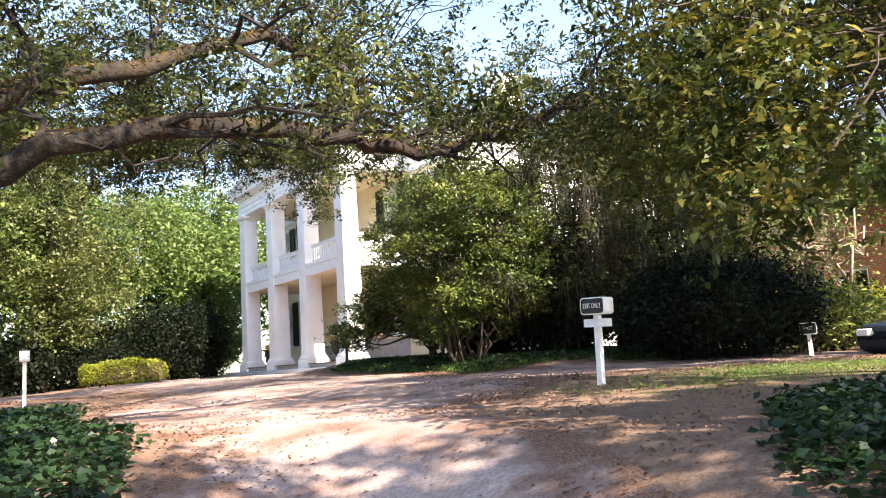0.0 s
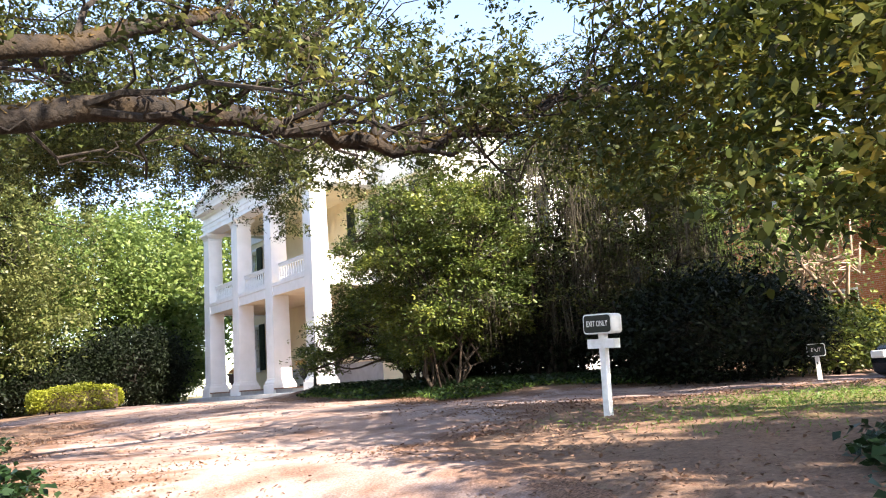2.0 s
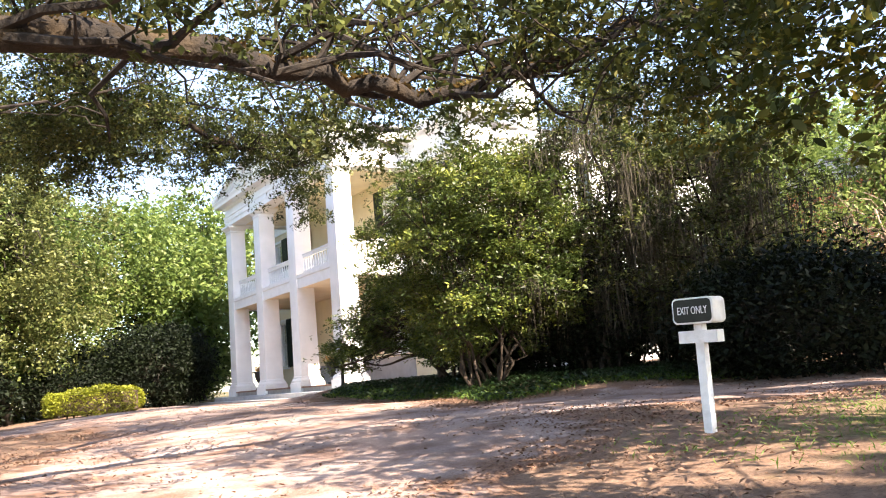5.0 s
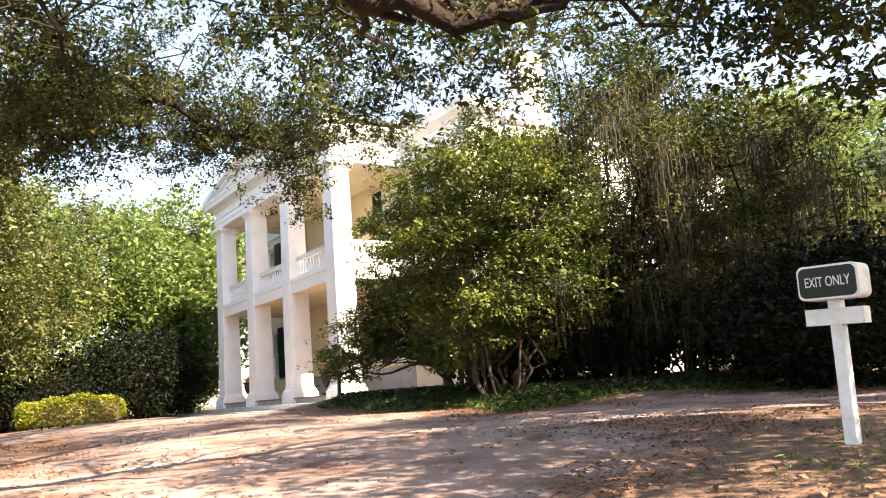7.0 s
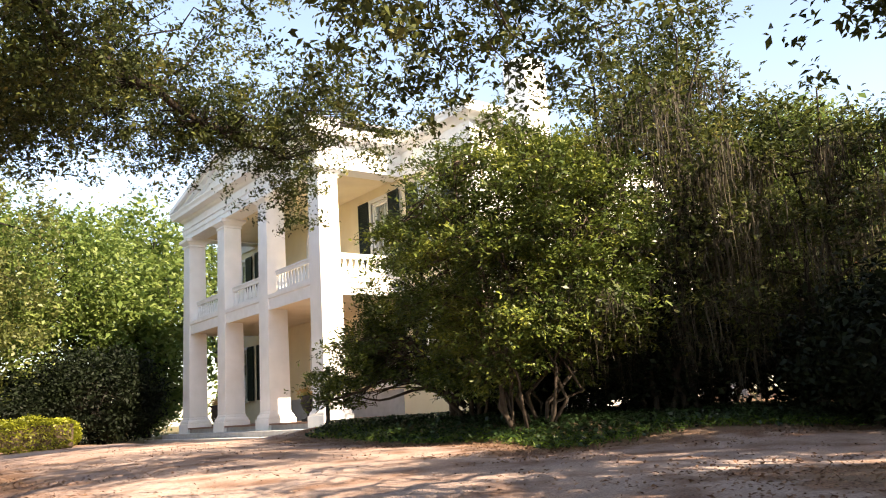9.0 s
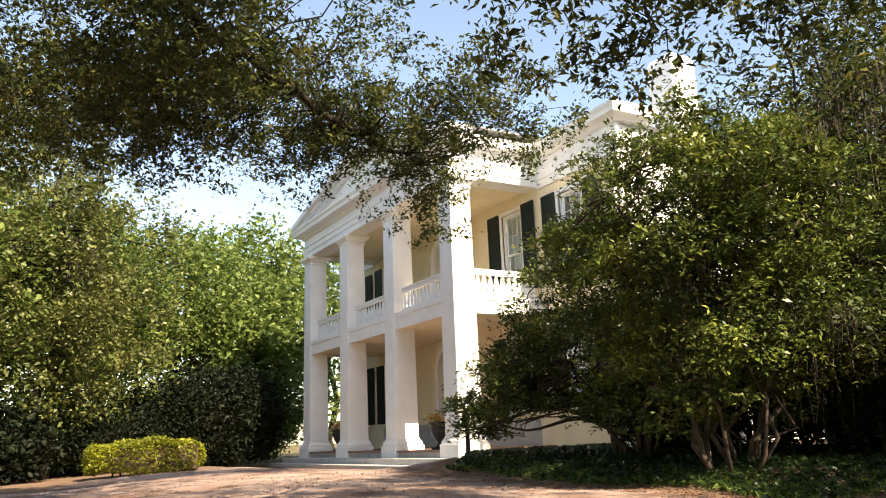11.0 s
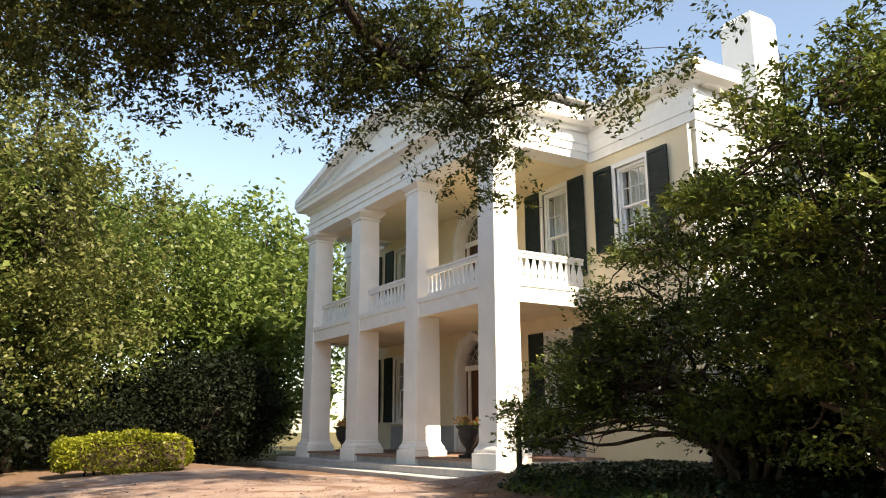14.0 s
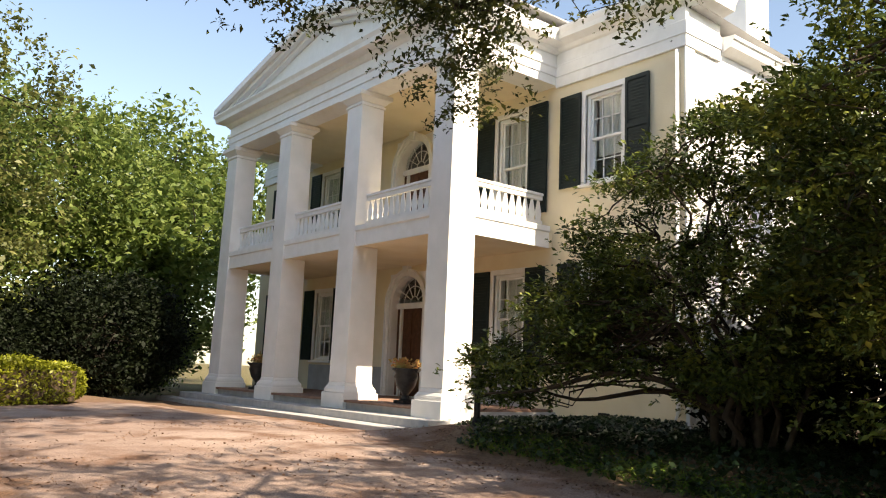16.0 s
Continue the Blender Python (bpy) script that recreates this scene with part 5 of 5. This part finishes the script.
# near broad-leaved tree that hangs in from the verge
def verge_tree():
    """A broad-leaved tree rooted in the verge whose boughs hang over the drive's edge."""
    global rng
    rng = np.random.default_rng(41)
    x, y = 12.2, 5.6
    g = on_land(x, y)
    t = tagged(new("broadleaf_tree"), "broad-leaved tree with some yellowing leaves over the verge", "tree")
    line = bent((x, y, g - 0.2), (10.6, 7.2, 8.2), 9, 0.5, 0.3, 41)
    part("trunk", Shape().tube(line, np.linspace(0.2, 0.05, 9), 9), MIDBARK, t, smooth=True)
    ps, ds, br = [], [], Shape()
    for c, rad, n in (((9.6, 8.4, 5.6), (2.2, 1.9, 2.5), 290), ((10.9, 6.9, 6.5), (2.2, 2.0, 2.6), 320), ((10.3, 10.3, 6.2), (1.6, 1.2, 1.5), 80), ((10.8, 6.4, 8.2), (1.8, 1.8, 1.1), 110), ((11.6, 9.2, 5.4), (1.6, 1.4, 1.8), 160), ((7.7, 7.3, 3.7), (0.95, 0.9, 1.2), 150), ((8.4, 8.4, 4.9), (0.9, 0.9, 0.9), 80), ((9.4, 9.6, 4.3), (1.2, 1.0, 0.9), 90), ((11.4, 11.6, 5.2), (1.0, 0.9, 1.2), 60), ((11.9, 13.0, 5.8), (1.0, 0.9, 1.1), 80)):
        a, k = clumps(c, rad, n, 4, 0.13, 0.3)
        ps.append(a)
        ds.append((a - np.repeat(k, 4, 0)) / 0.2 + (a - np.array(c)) * 0.2 + (0, 0, 0.2))
        for q in range(0, len(k), 24):
            br.tube(bent(line[rng.integers(3, 9)], k[q], 6, 0.1, 0.5, q), np.linspace(0.03, 0.006, 6), 5)
    part("branchwork", br, MIDBARK, t)["kind"] = "stuff"
    dirs = np.concatenate(ds)
    part("crown", tuft_mesh("crown", np.concatenate(ps), dirs / (np.linalg.norm(dirs, axis=1)[:, None] + 1e-9), 6, 0.09, YELLOWLEAF, 0.46, 0.5, True, 0.25), None, t)


verge_tree()
# the next three oaks stand out of view, added and thinned to dapple the ground
broad_tree("oak_tree", "unseen live oak behind the drive, added to dapple it", 5.2, -4.6, 13.0, 6.6, OAKLEAF, 0.26, 165, 46, 0.19, 42, 0.5, BARK, 0.45)
broad_tree("oak_tree", "unseen live oak behind the drive, added to dapple it", 9.4, -5.2, 13.0, 5.2, OAKLEAF, 0.26, 190, 46, 0.20, 43, 0.5, BARK, 0.40)
broad_tree("oak_tree", "unseen tall oak added to shade the cross drive", 20.5, 6.0, 13.0, 5.6, OAKLEAF, 0.19, 150, 60, 0.22, 44, 0.5, BARK, 0.45)
broad_tree("oak_tree", "spreading oak shading the cross drive", 17.6, 9.6, 10.4, 4.9, OAKLEAF, 0.14, 190, 100, 0.25, 45, 0.35, BARK, 0.50)
# also out of view, added to close a sunny gap on the cross drive
broad_tree("oak_tree", "unseen oak beyond the verge, added to shade the drive", 15.5, 3.2, 13.0, 4.6, OAKLEAF, 0.24, 115, 46, 0.20, 46, 0.35, BARK, 0.50)
for x, y, h, c, sd in ((29.4, 19.4, 8.0, 2.9, 86), (29.6, 15.0, 7.4, 2.4, 87)):
    broad_tree("woodland_tree", "light green tree before the brick house", x, y, h, c, WOODLEAF, 0.2, 300, 22, 0.28, sd, 0.14, PALEBARK, 0.42, "far trees")
# woods beyond the forecourt
WOODS = [(-2, 44, 11, 5), (4, 47, 13, 5.5), (9.5, 51, 12.5, 5), (14, 55, 13, 5.5), (-7, 37, 12, 5), (19, 59, 14, 6), (17.6, 53.0, 9, 3.2), (0, 54, 15, 6), (8, 60, 16, 6), (-9, 49, 14, 6), (25, 62, 15, 6), (-12, 28, 13, 6)]
for i, (x, y, h, c) in enumerate(WOODS):
    broad_tree("woodland_tree", "light green woodland tree beyond the forecourt", x, y, h, c, WOODLEAF, 0.21 if i < 5 else 0.32, 460, 52 if i < 5 else 21, 0.36, 60 + i, 0.25, DARKBARK, 0.06, "woodland trees")
broad_tree("woodland_tree", "olive-green tree at the edge of the forecourt", 7.2, 46.0, 17.5, 4.9, OLIVELEAF, 0.16, 760, 54, 0.29, 80, 0.22, DARKBARK, 0.02, "woodland trees")
for i, (x, y, h, c) in enumerate([(36, 30, 13, 6), (46, 20, 14, 6), (44, 8, 14, 6), (30, 2, 13, 6), (46, 34, 15, 7)]):
    broad_tree("woodland_tree", "light green tree beyond the cross drive", x, y, h, c, WOODLEAF, 0.36, 480, 22, 0.5, 90 + i, 0.25, DARKBARK, 0.15, "far trees")
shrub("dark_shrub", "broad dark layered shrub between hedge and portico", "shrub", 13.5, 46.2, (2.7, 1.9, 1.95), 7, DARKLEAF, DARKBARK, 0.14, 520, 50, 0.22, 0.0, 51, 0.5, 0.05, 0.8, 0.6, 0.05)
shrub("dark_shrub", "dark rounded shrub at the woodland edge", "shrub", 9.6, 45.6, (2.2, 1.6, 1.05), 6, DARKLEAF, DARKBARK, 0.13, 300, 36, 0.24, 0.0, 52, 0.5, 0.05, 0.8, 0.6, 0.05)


def hedge():
    """A clipped hedge."""
    global rng
    rng = np.random.default_rng(5)
    x, y = 9.7, 40.6
    g = on_land(x, y)
    t = tagged(new("hedge"), "clipped yellow-green hedge at the forecourt's edge", "hedge")
    n = 15000
    u = rng.random((n, 3)) * 2 - 1
    ax = rng.integers(0, 3, n)
    u[np.arange(n), ax] = np.where(ax == 2, 1, np.sign(u[np.arange(n), ax])) * (0.86 + 0.14 * rng.random(n))
    u = u / np.maximum(1.0, (np.abs(u) ** 4).sum(1) ** 0.25)[:, None]
    u = u + rng.normal(size=u.shape) * (0.02, 0.04, 0.07)
    p = np.stack([x + u[:, 0] * 1.85, y + u[:, 1] * 0.8 + u[:, 0] * 0.3, g + 0.52 + u[:, 2] * (0.52 + 0.07 * np.sin(u[:, 0] * 4 + 1) + 0.04 * np.sin(u[:, 0] * 11))], 1)
    part("crown", leaf_mesh("crown", p, 0.085, HEDGELEAF, 0.5, 0.5), None, t)
    st = Shape()
    for i in range(12):
        q = (x + rng.uniform(-1.5, 1.5), y + rng.uniform(-0.5, 0.5))
        st.tube([(q[0], q[1], g - 0.1), (q[0] + 0.05, q[1], g + 0.4), (q[0] + 0.15, q[1] + 0.1, g + 0.85)], [0.03, 0.025, 0.012], 5)
    part("branchwork", st, DARKBARK, t)["kind"] = "stuff"
    part("core", Shape().box(x - 1.5, y - 0.5, g + 0.12, x + 1.5, y + 0.5, g + 0.85), SOIL, t)


hedge()
for i, (x, y, q) in enumerate([(-3, 39, 1.8), (1, 41, 1.7), (4.5, 43.5, 1.6), (7.5, 49, 2.0), (12, 51, 2.2), (17, 54, 2.4), (-7, 33, 2.0)]):
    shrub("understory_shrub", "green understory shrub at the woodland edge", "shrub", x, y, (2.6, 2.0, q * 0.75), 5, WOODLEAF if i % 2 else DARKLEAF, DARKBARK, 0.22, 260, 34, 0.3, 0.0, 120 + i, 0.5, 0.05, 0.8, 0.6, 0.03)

# ---- ground cover ----
def cover(name, label, category, test, box, n, size, mat, height, aspect, up, seed):
    global rng
    rng = np.random.default_rng(seed)
    x = rng.uniform(box[0], box[2], n)
    y = rng.uniform(box[1], box[3], n)
    k = test(x, y) > rng.random(n) * 0.6
    x, y = x[k], y[k]
    z = land(x, y) + 0.02 + height * rng.random(len(x))
    return tagged(new(name, leaf_mesh(name, np.stack([x, y, z], 1), size, mat, aspect, up)), label, category, kind="stuff")


def ivy_right(x, y):
    return smooth01((7.5 - y + 0.10 * (x - 7.5) + 0.4 * np.sin(x * 1.7)) / 0.8) * smooth01((x - 5.9 - 0.3 * np.sin(y * 2)) / 0.8) * smooth01(-road_mask(x, y) + 0.4)


def ivy_left(x, y):
    return smooth01((-road_mask(x, y) - 0.1) / 0.5) * smooth01((4.6 - x + 0.3 * np.sin(y * 1.4)) / 0.7) * smooth01((y - 8) / 1.0) * smooth01((21 - y) / 2)


def grass_strip(x, y):
    edge = -road_mask(x, y)
    return smooth01((edge - 0.25) / 0.5) * smooth01((y - 14.6) / 1.2) * smooth01((33.0 - y) / 1.0) * smooth01((20.0 - x) / 1.0) * smooth01((x - 11.5) / 0.5) * smooth01((1.5 - edge) / 0.6)


cover("ivy", "ivy ground cover on the verge", "ivy", ivy_right, (5.5, 2, 14, 10), 52000, 0.075, IVYLEAF, 0.13, 0.8, 1.2, 11)
cover("ivy", "ivy ground cover on the verge", "ivy", ivy_left, (-1, 7, 5.5, 22), 60000, 0.085, IVYLEAF, 0.22, 0.8, 1.2, 12)
cover("grass", "bright grass edging the shrub bed", "grass", grass_strip, (11.5, 14, 20, 33.5), 90000, 0.11, GRASSBLADE, 0.09, 0.14, 0.0, 13)
cover("grass", "thin grass round the signpost", "grass", lambda x, y: turf_mask(x, y) * (road_mask(x, y) < 0), (8.5, 7.5, 16, 12.5), 14000, 0.06, GRASSBLADE, 0.04, 0.14, 0.0, 14)
cover("groundcover", "dark low ivy under the camellias", "ivy", lambda x, y: smooth01((-road_mask(x, y) - 0.25) / 0.5) * smooth01((y - 14.6) / 1.2) * smooth01((32.6 - y) / 1.0) * (x < 19.9), (12, 14, 20, 33), 56000, 0.08, IVYLEAF, 0.13, 0.75, 1.0, 16)
cover("leaf_litter", "brown fallen leaves on the ground", "leaves", lambda x, y: (0.13 + 1.1 * np.exp(-(road_mask(x, y) / 0.9) ** 2)) * smooth01(0.55 + 0.6 * np.sin(x * 2.1 + 1.5 * np.sin(y * 1.3)) * np.sin(y * 1.7 + x)), (3, 5, 18, 36), 95000, 0.042, LITTERLEAF, 0.015, 0.55, 2.0, 15)


# ---- across the drive: brick house, car ----
def brick_house():
    x0, x1, y0, y1, g = 32.0, 40.0, 12.5, 24.8, 1.3
    h = tagged(new("brick_house"), "orange brick house with white windows behind the trees", "house")
    s = Shape()
    pierced(s, "x", x0, 0.3, y0, y1, g, g + 6.5, [(19.5, 20.7, g + 1.2, g + 3.0), (15.0, 16.2, g + 1.2, g + 3.0)])
    s.box(x0 + 0.3, y0, g, x1, y0 + 0.3, g + 6.5).box(x0 + 0.3, y1 - 0.3, g, x1, y1, g + 6.5).box(x1 - 0.3, y0 + 0.3, g, x1, y1 - 0.3, g + 6.5)
    part("wall", s, BRICK, h)
    part("roof", Shape().prism([(y0 - 0.4, g + 6.5), (y1 + 0.4, g + 6.5), ((y0 + y1) / 2, g + 9)], "x", x0 - 0.3, x1 + 0.3), ROOF, h)
    for c in (20.1, 15.6):
        w = Shape()
        for a, b, lo, hi in ((-0.6, -0.52, 1.2, 3.0), (0.52, 0.6, 1.2, 3.0), (-0.52, 0.52, 1.2, 1.28), (-0.52, 0.52, 2.92, 3.0), (-0.52, 0.52, 2.07, 2.13), (-0.03, 0.03, 1.28, 2.07), (-0.03, 0.03, 2.13, 2.92)):
            w.box(x0 + 0.05, c + a, g + lo, x0 + 0.15, c + b, g + hi)
        win = part("window", w, TRIM, h)
        part("pane", Shape().box(x0 + 0.17, c - 0.55, g + 1.22, x0 + 0.175, c + 0.55, g + 2.98), GLASS, win)


brick_house()


def car(x, y, yaw):
    """A dark parked saloon."""
    z = on_land(x, y) + 0.02
    c = tagged(new("car"), "dark parked saloon car on the cross drive", "car")
    c.matrix_basis = Matrix.Translation((x, y, z)) @ Matrix.Rotation(radians(yaw), 4, "Z")
    side = [(-2.25, 0.35), (-2.28, 0.62), (-2.15, 0.86), (-1.5, 0.94), (-0.85, 1.36), (0.55, 1.40), (1.25, 0.97), (2.05, 0.84), (2.25, 0.60), (2.22, 0.32), (1.9, 0.22), (-1.9, 0.22)]
    part("body", Shape().prism(side, "y", -0.86, 0.86), CARPAINT, c, "dark glossy body", bevel=0.09)
    glass = [(-1.32, 0.98), (-0.80, 1.31), (0.50, 1.34), (1.02, 0.99)]
    part("side_glass", Shape().prism(glass, "y", -0.868, 0.868), RUBBER, c, "tinted side glass")
    for wx in (-1.4, 1.4):
        for sg in (-1, 1):
            prof = [(0.20, 0.0), (0.31, 0.0), (0.33, 0.04), (0.33, 0.17), (0.31, 0.21), (0.20, 0.21)]
            m = Matrix.Translation((wx, sg * 0.78 - 0.105, 0.33)) @ Matrix.Rotation(radians(-90), 4, "X")
            ty = part("wheel", Shape().lathe(0, 0, prof, 22), RUBBER, c, smooth=False)
            ty.matrix_basis = m
            part("rim", Shape().lathe(0, 0, [(0.05, -0.004), (0.19, 0.012), (0.195, 0.19), (0.05, 0.214)], 16), CHROME, ty)
    for sg in (-1, 1):
        part("headlight", Shape().box(2.12, sg * 0.62 - 0.16, 0.60, 2.27, sg * 0.62 + 0.16, 0.74), CURTAIN, c, "clear headlight", bevel=0.03)


car(19.85, 10.95, 160)


def lattice():
    """A white lattice screen beside the house."""
    t = tagged(new("lattice_screen"), "white diagonal lattice screen beside the house", "lattice")
    x0, x1, y, z0, z1 = 18.6, 20.0, 27.9, on_land(19.2, 27.9), 4.3
    part("frame", Shape().box(x0, y, z0, x0 + 0.07, y + 0.06, z1).box(x1 - 0.07, y, z0, x1, y + 0.06, z1).box(x0 + 0.07, y, z1 - 0.07, x1 - 0.07, y + 0.06, z1).box(x0 + 0.07, y, z0 + 0.1, x1 - 0.07, y + 0.06, z0 + 0.17), TRIM, t)
    a, b, c, d = x0 + 0.07, x1 - 0.07, z0 + 0.17, z1 - 0.07
    for sg, off in ((1, 0.012), (-1, 0.032)):
        k = -4.0
        while k < 5.0:
            pts = []
            for xx in (a, b):
                zz = (c + d) / 2 + sg * (xx - (a + b) / 2) + k
                pts.append((xx, zz))
            (xa, za), (xb, zb) = pts
            lo, hi = sorted((za, zb))
            if hi > c and lo < d:
                def at(z):
                    return xa + (z - za) / (zb - za) * (xb - xa)
                q = sorted([(xx, zz) for xx, zz in ((xa, za), (xb, zb), (at(c), c), (at(d), d)) if c - 1e-6 <= zz <= d + 1e-6 and a - 1e-6 <= xx <= b + 1e-6])
                if len(q) >= 2 and q[-1][0] - q[0][0] > 0.05:
                    (xa2, za2), (xb2, zb2) = q[0], q[-1]
                    part("slat", Shape().prism([(xa2, za2 - 0.025), (xb2, zb2 - 0.025), (xb2, zb2 + 0.025), (xa2, za2 + 0.025)], "y", y + off, y + off + 0.012), TRIM, t)
            k += 0.145


lattice()
